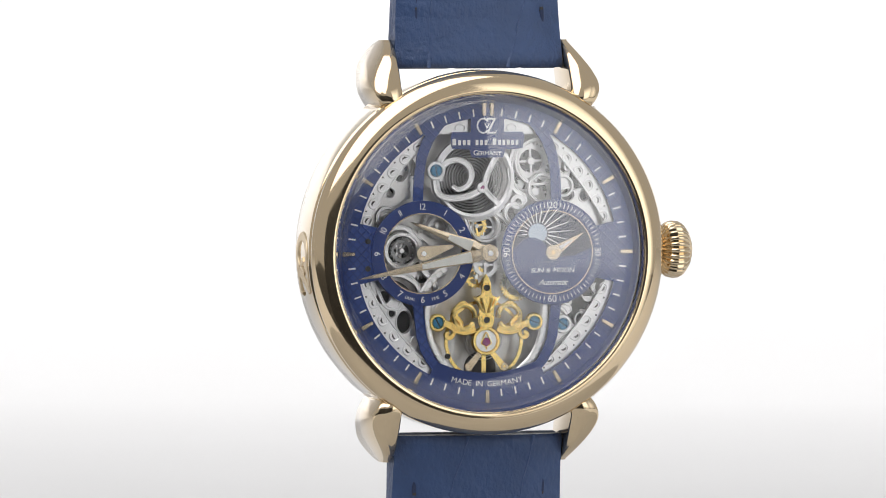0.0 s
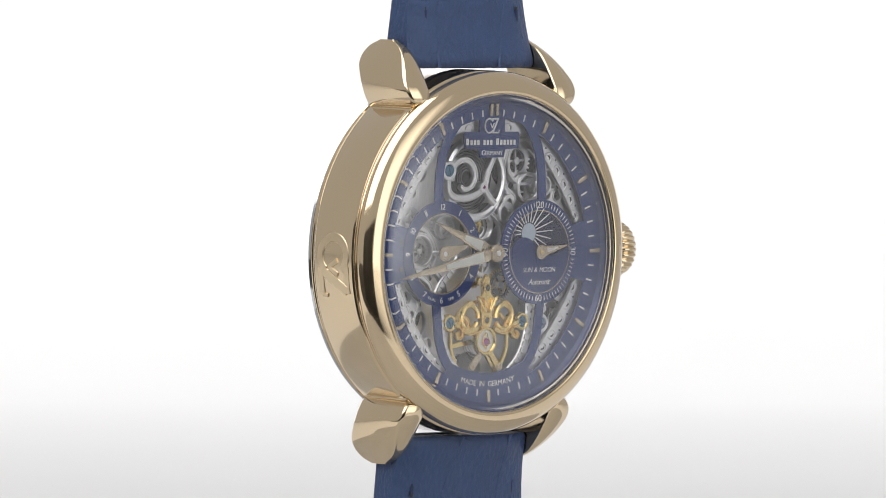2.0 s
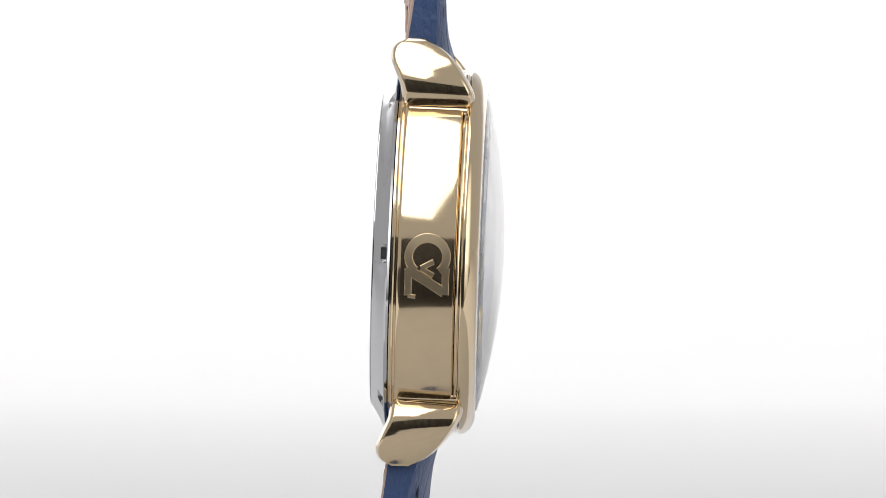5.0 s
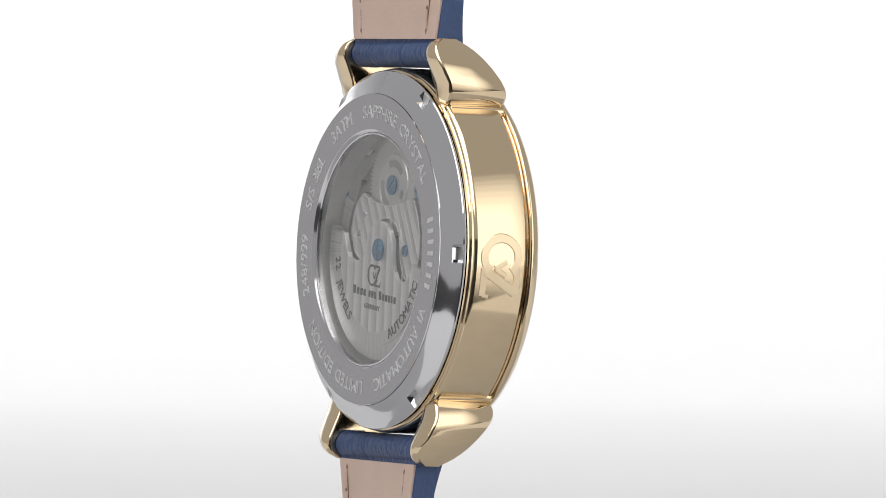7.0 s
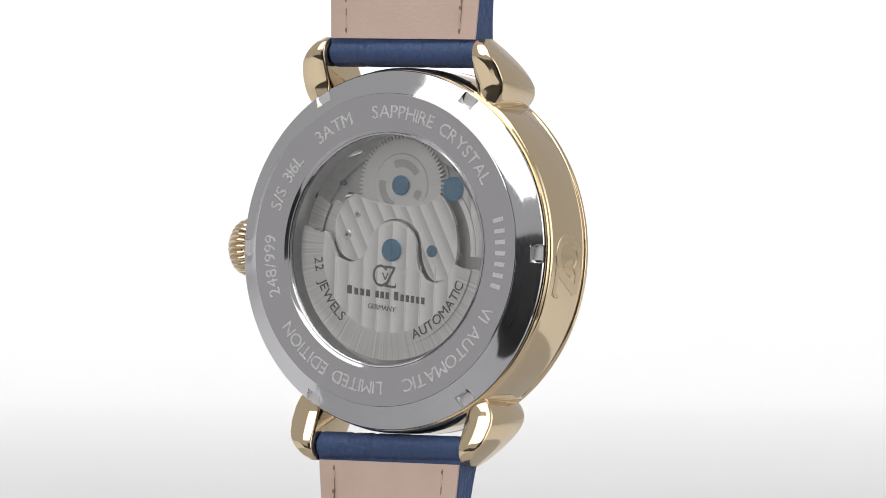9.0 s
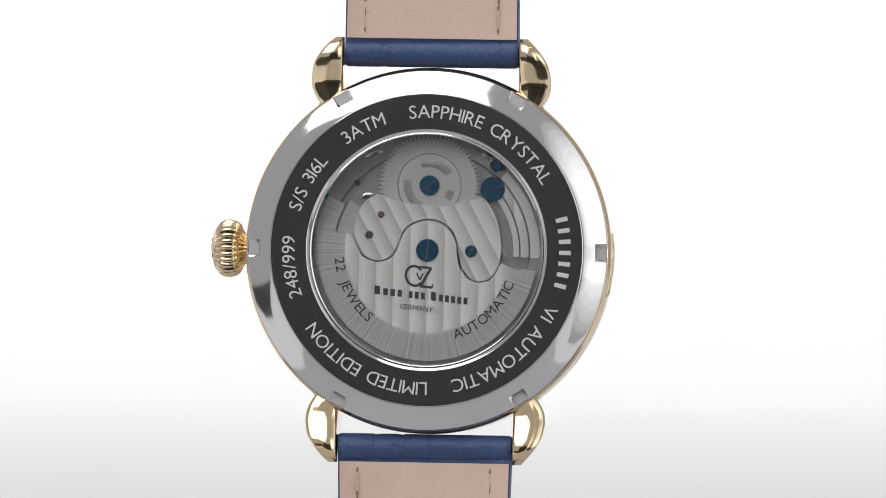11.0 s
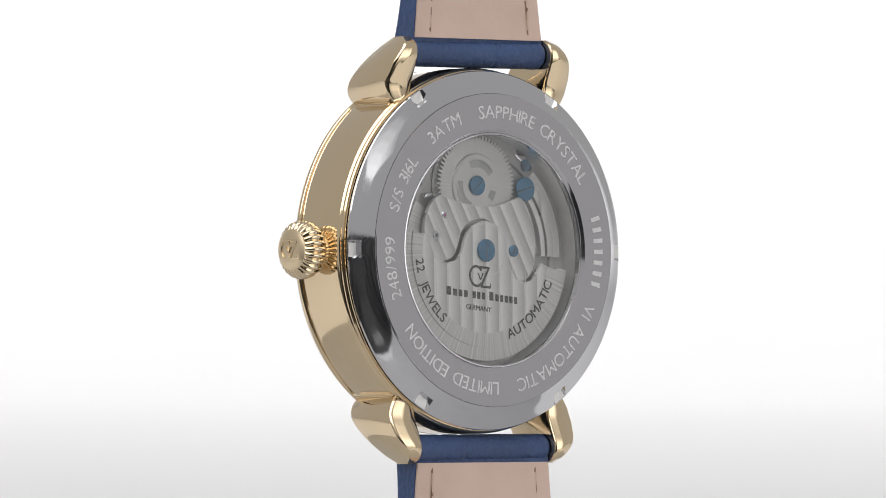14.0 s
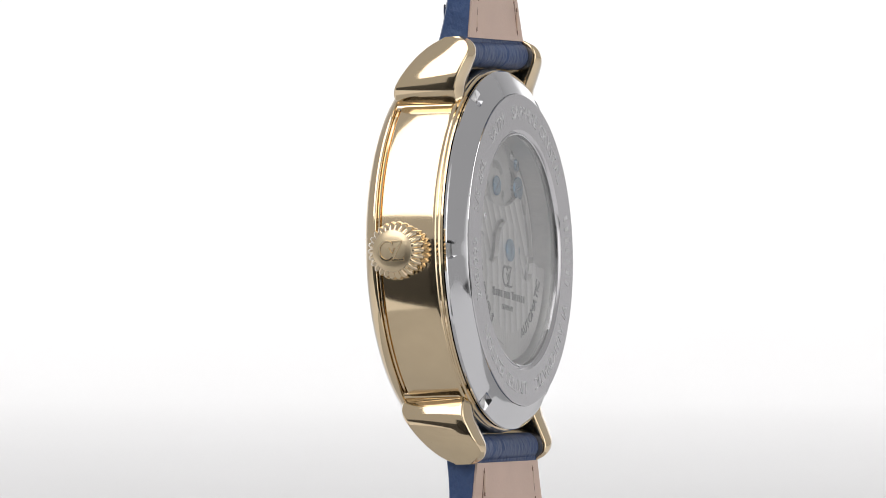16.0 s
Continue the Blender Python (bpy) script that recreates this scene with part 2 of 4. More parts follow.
def channel(pts, y, w, h, bm=None, taper=0.0, steps=6):
    """A bevelled bar with a sunk middle along a path of (x, z), like engine-turned bridge work."""
    bm = bm or bmesh.new()
    path = smooth_path([(x, 0, z) for x, z in pts], steps)
    shape = ((-1, 0.5), (-1, -0.15), (-0.74, -0.5), (-0.46, -0.5), (-0.30, -0.22), (0.30, -0.22), (0.46, -0.5), (0.74, -0.5), (1, -0.15), (1, 0.5))
    rings = []
    m = len(path)
    for i, q in enumerate(path):
        t = (path[min(i + 1, m - 1)] - path[max(i - 1, 0)]).normalized()
        side = Vector((t.z, 0, -t.x))
        f = 1 - taper * abs(2 * i / (m - 1) - 1) ** 2
        rings.append([bm.verts.new(q + side * (w * f / 2 * u) + Vector((0, y + h * v, 0))) for u, v in shape])
    for a, b in zip(rings, rings[1:]):
        for k in range(len(shape)):
            bm.faces.new((a[k], a[(k + 1) % len(shape)], b[(k + 1) % len(shape)], b[k]))
    bm.faces.new(rings[0]), bm.faces.new(rings[-1])
    return bm


def pierced(outline, holes, y0, y1):
    """A plate with real holes (x, z, half width, half height) through it."""
    bm = bmesh.new()
    loops = [outline] + [[(x + p * math.cos(2 * math.pi * i / 28), z + q * math.sin(2 * math.pi * i / 28)) for i in range(28)] for x, z, p, q in holes]
    edges = []
    for loop in loops:
        vs = [bm.verts.new((x, y0, z)) for x, z in loop]
        edges += [bm.edges.new((a, b)) for a, b in zip(vs, vs[1:] + vs[:1])]
    faces = [g for g in bmesh.ops.triangle_fill(bm, use_beauty=True, edges=edges)["geom"] if isinstance(g, bmesh.types.BMFace)]
    ex = bmesh.ops.extrude_face_region(bm, geom=faces)
    bmesh.ops.translate(bm, verts=[g for g in ex["geom"] if isinstance(g, bmesh.types.BMVert)], vec=(0, y1 - y0, 0))
    return bm


def oval(x, z, p, q, n=20):
    return [(x + p * math.cos(2 * math.pi * i / n), z + q * math.sin(2 * math.pi * i / n)) for i in range(n + 1)]


def gear(r, teeth, depth, hole, y0, y1, c=(0, 0), bm=None):
    n = teeth * 4
    o = [(c[0] + q * math.cos(a), c[1] + q * math.sin(a)) for q, a in ((r - (depth if i % 4 in (0, 3) else 0), 2 * math.pi * i / n) for i in range(n))]
    inner = [(c[0] + hole * math.cos(2 * math.pi * i / n), c[1] + hole * math.sin(2 * math.pi * i / n)) for i in range(n)]
    return ring_plate(o, inner, y0, y1, bm)


_chars = {}


def glyph(ch):
    if ch not in _chars:
        cu = bpy.data.curves.new("glyph", "FONT")
        cu.body, cu.size, cu.resolution_u = ch, 1.0, 3
        ob = bpy.data.objects.new("glyph", cu)
        scene.collection.objects.link(ob)
        bpy.context.view_layer.update()
        me = bpy.data.meshes.new_from_object(ob.evaluated_get(bpy.context.evaluated_depsgraph_get()))
        tris = [tuple(q.vertices) for q in me.polygons]
        vs = [(v.co.x, v.co.y) for v in me.vertices]
        _chars[ch] = (vs, tris, min((v[0] for v in vs), default=0), max((v[0] for v in vs), default=0.28))
        bpy.data.objects.remove(ob)
        bpy.data.curves.remove(cu)
        bpy.data.meshes.remove(me)
    return _chars[ch]


def put_glyphs(bm, items, y, h, front, slant=0.0):
    """items: (char, x, z, turn, size, squeeze). Raised by h from depth y, seen from the front or from the back."""
    s = 1 if front else -1
    for ch, x, z, turn, size, sq in items:
        vs, tris, lo, hi = glyph(ch)
        a = radians(-turn)
        mid = (lo + hi) / 2
        place = []
        for u, v in vs:
            u, v = (u - mid + slant * v) * size * sq, v * size
            place.append((s * (x + u * math.cos(a) - v * math.sin(a)), z + u * math.sin(a) + v * math.cos(a)))
        top = [bm.verts.new((px, y - s * h, pz)) for px, pz in place]
        low = [bm.verts.new((px, y, pz)) for px, pz in place]
        edges = {}
        for t in tris:
            try:
                bm.faces.new([top[i] for i in t])
            except ValueError:
                continue
            for i, j in zip(t, t[1:] + t[:1]):
                edges[(i, j)] = 1
        for i, j in edges:
            if (j, i) not in edges:
                bm.faces.new((top[i], top[j], low[j], low[i]))


def line_text(text, x, z, size, y, h=0.8, front=True, sq=1.0, gap=0.07, turn=0.0, bm=None, first=1.0, slant=0.0):
    """Straight writing, centred on (x, z); first: how much larger the words' first letters are."""
    bm = bm or bmesh.new()
    widths, sizes = [], []
    for k, ch in enumerate(text):
        big = first if (k == 0 or text[k - 1] == " ") else 1.0
        vs, tris, lo, hi = glyph(ch)
        sizes.append(size * big)
        widths.append((0.3 if ch == " " else hi - lo) * size * big * sq)
    total = sum(widths) + gap * size * (len(text) - 1)
    u = -total / 2
    items = []
    a = radians(-turn)
    for ch, w, sz in zip(text, widths, sizes):
        if ch != " ":
            m = u + w / 2
            items.append((ch, x + m * math.cos(a), z + m * math.sin(a), turn, sz, sq))
        u += w + gap * size
    put_glyphs(bm, items, y, h, front, slant)
    return bm


def arc_text(text, r, mid, size, y, h=0.8, front=True, inward=False, gap=0.09, c=(0, 0), bm=None, space=0.45):
    """Writing on a circle round c, its middle at mid degrees clockwise from 12; inward: the letters' feet point outwards."""
    bm = bm or bmesh.new()
    widths = [(space if ch == " " else glyph(ch)[3] - glyph(ch)[2]) * size for ch in text]
    total = sum(widths) + gap * size * (len(text) - 1)
    u = -total / 2
    items = []
    for ch, w in zip(text, widths):
        ang = mid + math.degrees((u + w / 2) / (r + (-0.35 if inward else 0.35) * size)) * (-1 if inward else 1)
        if ch != " ":
            t = radians(ang)
            items.append((ch, c[0] + r * math.sin(t), c[1] + r * math.cos(t), ang + (180 if inward else 0), size, 1.0))
        u += w + gap * size
    put_glyphs(bm, items, y, h, front)
    return bm


# ---- the setting: a white sweep, a dark curtain behind the camera, soft boxes
def sweep_sheet():
    bm = bmesh.new()
    prof = [(-0.20, -0.74), (-0.195, -0.10), (-0.192, -0.03), (-0.18, -0.006), (-0.16, 0.0), (1.0, 0.0), (2.5, 0.0), (3.8, 0.0)] + [(3.8 + 1.4 * math.sin(a), 1.4 - 1.4 * math.cos(a)) for a in (math.pi / 2 * i / 24 for i in range(1, 25))] + [(5.2, 3.6)]
    cols = [[bm.verts.new((x, y, z)) for y, z in prof] for x in (-6.0, 4.0)]
    for i in range(len(prof) - 1):
        bm.faces.new((cols[0][i], cols[1][i], cols[1][i + 1], cols[0][i + 1]))
    return tagged(new("backdrop", finish("backdrop", bm, M_SWEEP)), "seamless white paper sweep hanging over the front edge", "backdrop", kind="structure")


sweep_sheet()


def turntable():
    """The low grey round board over which the watch turns."""
    bm = bmesh.new()
    n = 96
    rings = [[bm.verts.new((r * math.cos(2 * math.pi * i / n), r * math.sin(2 * math.pi * i / n), z)) for i in range(n)] for r, z in ((0.185, 0.0), (0.185, 0.0012), (0.1835, 0.0020))]
    for a, b in zip(rings, rings[1:]):
        for i in range(n):
            bm.faces.new((a[i], a[(i + 1) % n], b[(i + 1) % n], b[i]))
    bm.faces.new(rings[-1])
    return tagged(new("floor_stand", finish("floor_stand", bm, M_STAND)), "round grey board on the white paper", "stand", kind="structure")


turntable()


def studio_floor():
    bm = bmesh.new()
    vs = [bm.verts.new(v) for v in ((-6, -5, -0.744), (6, -5, -0.744), (6, 5, -0.744), (-6, 5, -0.744))]
    bm.faces.new(vs)
    bmesh.ops.subdivide_edges(bm, edges=bm.edges[:], cuts=6, use_grid_fill=True)
    return tagged(new("floor", finish("floor", bm, M_FLOOR)), "dark grey studio floor in front of the paper", "floor", kind="structure")


studio_floor()


def curtain():
    bm = bmesh.new()
    n = 60
    rows = []
    for z in (-0.74, 0.37):
        rows.append([bm.verts.new((-0.74 + 1.5 * i / n, -1.62 - 0.03 * math.sin(i * 1.1), z)) for i in range(n + 1)])
    back = [[bm.verts.new((v.co.x, v.co.y - 0.012, v.co.z)) for v in r] for r in rows]
    for i in range(n):
        bm.faces.new((rows[0][i], rows[0][i + 1], rows[1][i + 1], rows[1][i]))
        bm.faces.new((back[0][i], back[0][i + 1], back[1][i + 1], back[1][i]))
        bm.faces.new((rows[1][i], rows[1][i + 1], back[1][i + 1], back[1][i]))
        bm.faces.new((rows[0][i], rows[0][i + 1], back[0][i + 1], back[0][i]))
    return tagged(new("curtain", finish("curtain", bm, M_CLOTH)), "black cloth screen behind the camera", "curtain", kind="structure")


curtain()

# ---- the wristwatch
watch = tagged(new("wristwatch"), "gold-cased skeleton wristwatch with blue dial on a blue leather strap", "wristwatch")


def make_case():
    prof = [(296, -22), (310, -22), (314, -18), (314, -11), (319, -10), (322, -7), (322.5, 0), (322.5, 85), (321, 90), (318.5, 92), (318.5, 95), (320, 96.5), (318, 99), (316.5, 99), (316.5, 103), (300, 105), (296, 60)]
    case = part("case", lathe(prof, 192), M_GOLD, watch, "polished pale gold case band")
    # bezel: a broad round ring with a groove behind it
    bz = [(300, -18), (317, -18), (320.5, -19.5), (321.8, -23), (320.5, -27.5), (316.5, -34), (311, -39.5), (303, -44.5), (294, -47.8), (288, -49), (284.5, -48.6), (282.2, -47), (281, -44), (281, -24)]
    part("bezel", lathe(bz, 192), M_GOLD, watch, "broad rounded pale gold bezel", angle=50)
    part("groove_ring", lathe([(313, -17), (318.5, -16), (319.5, -14), (318.5, -12), (313, -10.5)], 192), M_GOLD, watch)
    return case


case = make_case()


def make_lug(sx, sz):
    """One curled lug: thick from front to back, narrowing to its tip."""
    bm = bmesh.new()
    rows = []
    def ease(z, at, to):
        return float(np.mean([np.interp(z + d, at, to) for d in (-5, -2.5, 0, 2.5, 5)]))

    for i in range(45):
        t = i / 44
        z = 250 + 124.5 * math.sin(t * math.pi / 2) ** 0.9
        yb = ease(z, (250, 268, 290, 300, 338, 350, 358, 366, 372, 376), (93, 95, 97, 101, 117, 118, 116, 111, 102, 88))
        yf = ease(z, (250, 256, 264, 275, 288, 305, 325, 342, 355, 364, 371, 376), (-14, -20, -25, -26, -22, -12, 1, 14, 27, 40, 54, 66))
        x1 = ease(z, (250, 262, 282, 302, 327, 340, 352, 365, 372, 377), (190, 200, 210, 212, 207, 200, 191, 180, 173, 168))
        x2 = ease(z, (250, 258, 268, 280, 293, 306, 325, 342, 355, 366, 376), (186, 192, 199, 205, 208, 206, 197, 186, 177, 171, 167))
        x0 = 155 + 3 * (t > 0.99)
        r = 8 * (1 - 0.35 * t)
        loop = []
        for cx, cy, a0 in ((x1 - r * 1.6, yb - r, 0), (x0 + r * 0.6, yb - r, 90), (x0 + r * 0.6, yf + r, 180), (x2 - r * 1.6, yf + r, 270)):
            for k in range(4):
                a = radians(a0 + 30 * k)
                rx = r * 1.6 if a0 in (0, 270) else r * 0.6
                loop.append(bm.verts.new((sx * (cx + rx * math.cos(a)), cy + r * math.sin(a), sz * z)))
            if a0 in (0, 180):
                # the broad faces swell a little across
                e0, e1 = (x1 - r * 1.6, x0 + r * 0.6) if a0 == 0 else (x0 + r * 0.6, x2 - r * 1.6)
                for k in range(1, 6):
                    u = k / 6
                    swell = 16 * u * (1 - u) * min(1, (e1 - e0 if a0 else e0 - e1) / 30)
                    loop.append(bm.verts.new((sx * (e0 + (e1 - e0) * u), (yb + swell) if a0 == 0 else (yf - swell), sz * z)))
        rows.append(loop)
    n = len(rows[0])
    for a, b in zip(rows, rows[1:]):
        for i in range(n):
            bm.faces.new((a[i], a[(i + 1) % n], b[(i + 1) % n], b[i]))
    bm.faces.new(rows[0]), bm.faces.new(rows[-1])
    lug = part("lug", bm, M_GOLD, watch, "curled polished gold lug", angle=60)
    # moulding where the lug meets the case
    c = bmesh.new()
    for x, z, r in ((192, 250, 8.5),):
        ys = (-20, -17, 84, 87)
        rings = [[c.verts.new((sx * (x + (r - q) * math.cos(a)), y, sz * (z + (r - q) * math.sin(a)))) for a in (2 * math.pi * k / 20 for k in range(20))] for y, q in zip(ys, (3, 0, 0, 3))]
        for p, q in zip(rings, rings[1:]):
            for k in range(20):
                c.faces.new((p[k], p[(k + 1) % 20], q[(k + 1) % 20], q[k]))
        c.faces.new(rings[0]), c.faces.new(rings[-1])
    part("lug_moulding", c, M_GOLD, lug)


for sx in (-1, 1):
    for sz in (-1, 1):
        make_lug(sx, sz)


def emblem(bm, s, put, bold=1.0):
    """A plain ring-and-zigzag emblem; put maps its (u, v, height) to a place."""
    def strip(pts, w, h0, h1):
        m = len(pts)
        w = w * bold
        rows = []
        for i, (u, v) in enumerate(pts):
            a, b = pts[max(i - 1, 0)], pts[min(i + 1, m - 1)]
            l = math.hypot(b[0] - a[0], b[1] - a[1]) or 1
            nx, ny = -(b[1] - a[1]) / l, (b[0] - a[0]) / l
            rows.append([bm.verts.new(put(s * (u + nx * q), s * (v + ny * q), h)) for q, h in ((w / 2, h0), (w / 2 - 0.022, h1), (-w / 2 + 0.022, h1), (-w / 2, h0))])
        for p, q in zip(rows, rows[1:]):
            for k in range(3):
                bm.faces.new((p[k], p[k + 1], q[k + 1], q[k]))
        bm.faces.new(rows[0]), bm.faces.new(rows[-1])
    strip([(-0.22 + 0.42 * math.cos(a), 0.48 * math.sin(a)) for a in (radians(40 + 280 * i / 24) for i in range(25))], 0.13, 0, 1)
    strip([(0.02, 0.47), (0.62, 0.47)], 0.12, 0, 1.02)
    strip([(0.56, 0.44), (0.10, -0.44)], 0.14, 0, 1.04)
    strip([(0.05, -0.47), (0.66, -0.47)], 0.12, 0, 1.02)
    strip([(0.66, -0.47), (0.68, -0.28)], 0.06, 0, 1.06)
    strip([(-0.12, 0.16), (0.04, -0.16)], 0.08, 0, 1.08)
    strip([(0.20, 0.16), (0.04, -0.16)], 0.08, 0, 1.10)
    return bm


def case_emblem():
    r = 322.5
    bm = emblem(bmesh.new(), 78, lambda u, v, h: (-math.sqrt((r - 0.5 + 2.2 * h) ** 2 - (u + 20) ** 2), 39 - v * 0.88, -u - 20), 1.75)
    part("emblem", bm, M_SATIN, case, "raised emblem on the case band")


case_emblem()


def make_crown():
    y, n = 33, 26
    bm = bmesh.new()
    prof = [(316, 24), (327, 27), (331, 32), (336, 43), (344, 49), (354, 51.5), (364, 50.5), (372, 46.5), (378, 39), (380, 35)]
    m = n * 6
    rings = []
    for x, r in prof:
        deep = 4.4 if 330.5 < x < 379 else (1.5 if 325 < x < 330.5 else 0)
        rings.append([bm.verts.new((x, y + (r - deep * (0.5 - 0.5 * math.cos(n * a)) ** 2) * math.cos(a), (r - deep * (0.5 - 0.5 * math.cos(n * a)) ** 2) * math.sin(a))) for a in (2 * math.pi * i / m for i in range(m))])
    for a, b in zip(rings, rings[1:]):
        for i in range(m):
            bm.faces.new((a[i], a[(i + 1) % m], b[(i + 1) % m], b[i]))
    bm.faces.new(rings[0]), bm.faces.new(rings[-1])
    crown = part("crown", bm, M_GOLD, watch, "fluted onion-shaped gold winding crown", angle=60)
    cap = bmesh.new()
    rings = [[cap.verts.new((x, y + r * math.cos(a), r * math.sin(a))) for a in (2 * math.pi * i / 40 for i in range(40))] for x, r in ((376.5, 37), (380, 36), (382.5, 32), (384.5, 25), (385.7, 14), (386.1, 5))]
    for a, b in zip(rings, rings[1:]):
        for i in range(40):
            cap.faces.new((a[i], a[(i + 1) % 40], b[(i + 1) % 40], b[i]))
    cap.faces.new(rings[0]), cap.faces.new(rings[-1])
    part("crown_cap", cap, M_SATIN, crown)
    part("emblem", emblem(bmesh.new(), 34, lambda u, v, h: (385.7 + 2.6 * h - 0.0042 * (u * u + v * v), y + u, v)), M_GOLD, crown)


make_crown()


M_SEAM = mat("pressed_seam", (0.25, 0.16, 0.12), 0, 0.7)


def make_strap(sz, length, name):
    """Padded strap half: blue upper, nude lining, a blue roll round the spring bar."""
    def back(z):
        return 99 + 3 * math.exp(-(z - 330) / 40)

    def twist(x, z):
        return sz * 0.075 * x * min(1.2, max(0, z - 345) / 100)

    def front(z, u):
        edge = 60 - 28 * math.exp(-(z - 325) / 70)
        pad = 24 * math.exp(-max(0, z - 330) / 700)
        return edge - pad * (1 - abs(u) ** 3.5)

    zs = [326, 332, 345, 360, 375, 395, 420, 450, 500, 600, 750, 900] + [length]
    us = [-1 + 2 * i / 24 for i in range(25)]
    bm = bmesh.new()
    rows = []
    for k, z in enumerate(zs):
        w = 153 - 12 * max(0, z - 330) / 900
        lip = (10, 3)[k] if k < 2 else 0
        f = [bm.verts.new((w * u, front(z, u) + lip + twist(w * u, z), sz * z)) for u in us]
        b = [bm.verts.new((w * u, back(z) - 4 - lip + twist(w * u, z), sz * z)) for u in reversed(us)]
        rows.append(f + b)
    n = len(rows[0])
    for a, b in zip(rows, rows[1:]):
        for i in range(n):
            bm.faces.new((a[i], a[(i + 1) % n], b[(i + 1) % n], b[i]))
    bm.faces.new(rows[0]), bm.faces.new(rows[-1])
    strap = part(name, bm, M_LEATHER, watch, "padded blue grained leather strap half", angle=50)
    # lining
    bm = bmesh.new()
    rows = []
    for z in [373, 376, 395, 420, 450, 500, 600, 750, 900, length - 2]:
        w = 150 - 12 * max(0, z - 330) / 900
        rows.append([bm.verts.new((v[0], v[1] + twist(v[0], z), v[2])) for v in ((-w, back(z) - 6, sz * z), (-w, back(z), sz * z), (-w * 0.8, back(z) + 1.5, sz * z), (w * 0.8, back(z) + 1.5, sz * z), (w, back(z), sz * z), (w, back(z) - 6, sz * z))])
    for a, b in zip(rows, rows[1:]):
        for i in range(6):
            bm.faces.new((a[i], a[(i + 1) % 6], b[(i + 1) % 6], b[i]))
    bm.faces.new(rows[0]), bm.faces.new(rows[-1])
    part("lining", bm, M_LINING, strap, "nude leather strap lining", angle=50)
    # roll
    bm = bmesh.new()
    rows = []
    for i in range(77):
        x = -152 + 304 * i / 76
        r = 25 - (2.0 if i % 76 == 0 else 0) - 1.8 * math.exp(-((x + 40 * sz) / 4) ** 2) - 1.8 * math.exp(-((x - 85) / 4) ** 2)
        rows.append([bm.verts.new((x, 80 + r * 1.05 * math.cos(a), sz * (348 + r * math.sin(a)))) for a in (2 * math.pi * k / 24 for k in range(24))])
    for a, b in zip(rows, rows[1:]):
        for k in range(24):
            bm.faces.new((a[k], a[(k + 1) % 24], b[(k + 1) % 24], b[k]))
    bm.faces.new(rows[0]), bm.faces.new(rows[-1])
    part("spring_bar_loop", bm, M_LEATHER, strap, "blue leather loop round the spring bar")
    # pressed seam lines and edge fold of the lining
    for x in (-117, 117):
        g = bmesh.new()
        rows = [[g.verts.new((x + q, back(z) + 1.7 + h + twist(x, z), sz * z)) for q, h in ((-1.2, -1), (-1.2, 0), (1.2, 0), (1.2, -1))] for z in (382, 420, 500, 700, 900)]
        for a, b in zip(rows, rows[1:]):
            for k in range(4):
                g.faces.new((a[k], a[(k + 1) % 4], b[(k + 1) % 4], b[k]))
        g.faces.new(rows[0]), g.faces.new(rows[-1])
        part("seam", g, M_SEAM, strap)
    # stitches
    for x in (-116, 116):
        for z in (388, 440, 492, 544):
            f = front(z + 20, x / 153) + twist(x, z + 20) + 0.6
            s = sweep([(x, sz * z), (x + 1, sz * (z + 20)), (x, sz * (z + 40))], f + 2.6, 8, 6, n=8, steps=2)
            st = part("stitch", s, M_STITCH, strap)
            for e in (-1, 41):
                part("stitch_hole", sweep([(x - 0.5, sz * (z + e - 4)), (x + 0.5, sz * (z + e)), (x, sz * (z + e + 4))], f + 1.6, 7, 3, n=6, steps=1), M_BLACK, st)
            xb = x * 117 / 116
            s = sweep([(xb - 0.8, sz * (z + 3)), (xb + 0.6, sz * (z + 20)), (xb - 0.4, sz * (z + 37))], back(z) + 1.9 + twist(x, z), 4.4, 4, n=6, steps=2)
            st = part("stitch", s, M_STITCH_B, strap)
            for e in (0, 40):
                part("stitch_hole", sweep([(xb, sz * (z + e - 3)), (xb + 1, sz * (z + e)), (xb, sz * (z + e + 3))], back(z) + 1.5 + twist(x, z), 4, 3, n=6, steps=1), M_SEAM, st)
    # creases across the padded face
    for x0, lean in (((-96, 4), (46, 34)) if sz > 0 else ((-24, -30), (96, -22))):
        g = bmesh.new()
        zz = [327, 334, 345, 360, 380, 405, 440, 480, 540]
        rows = []
        for j, z in enumerate(zz):
            x = x0 + lean * (z - 326) / 110 + 1.6 * math.sin(z * 0.09)
            y = front(z, x / 153) + twist(x, z)
            wd = 3.6 - 0.28 * j
            rows.append([g.verts.new((x + q, y + h, sz * z)) for q, h in ((-wd, 0.9), (-wd * 0.3, -0.7), (wd * 0.3, -0.7), (wd, 0.9))])
        for a, b in zip(rows, rows[1:]):
            for k in range(3):
                g.faces.new((a[k], a[k + 1], b[k + 1], b[k]))
        part("crease", g, M_LEATHER, strap)
    return strap


make_strap(1, 1180, "upper_strap")
make_strap(-1, (H - 0.002) / K - 2, "lower_strap")

# ---- the dial side
D = -18.0                                        # depth of the dial's face


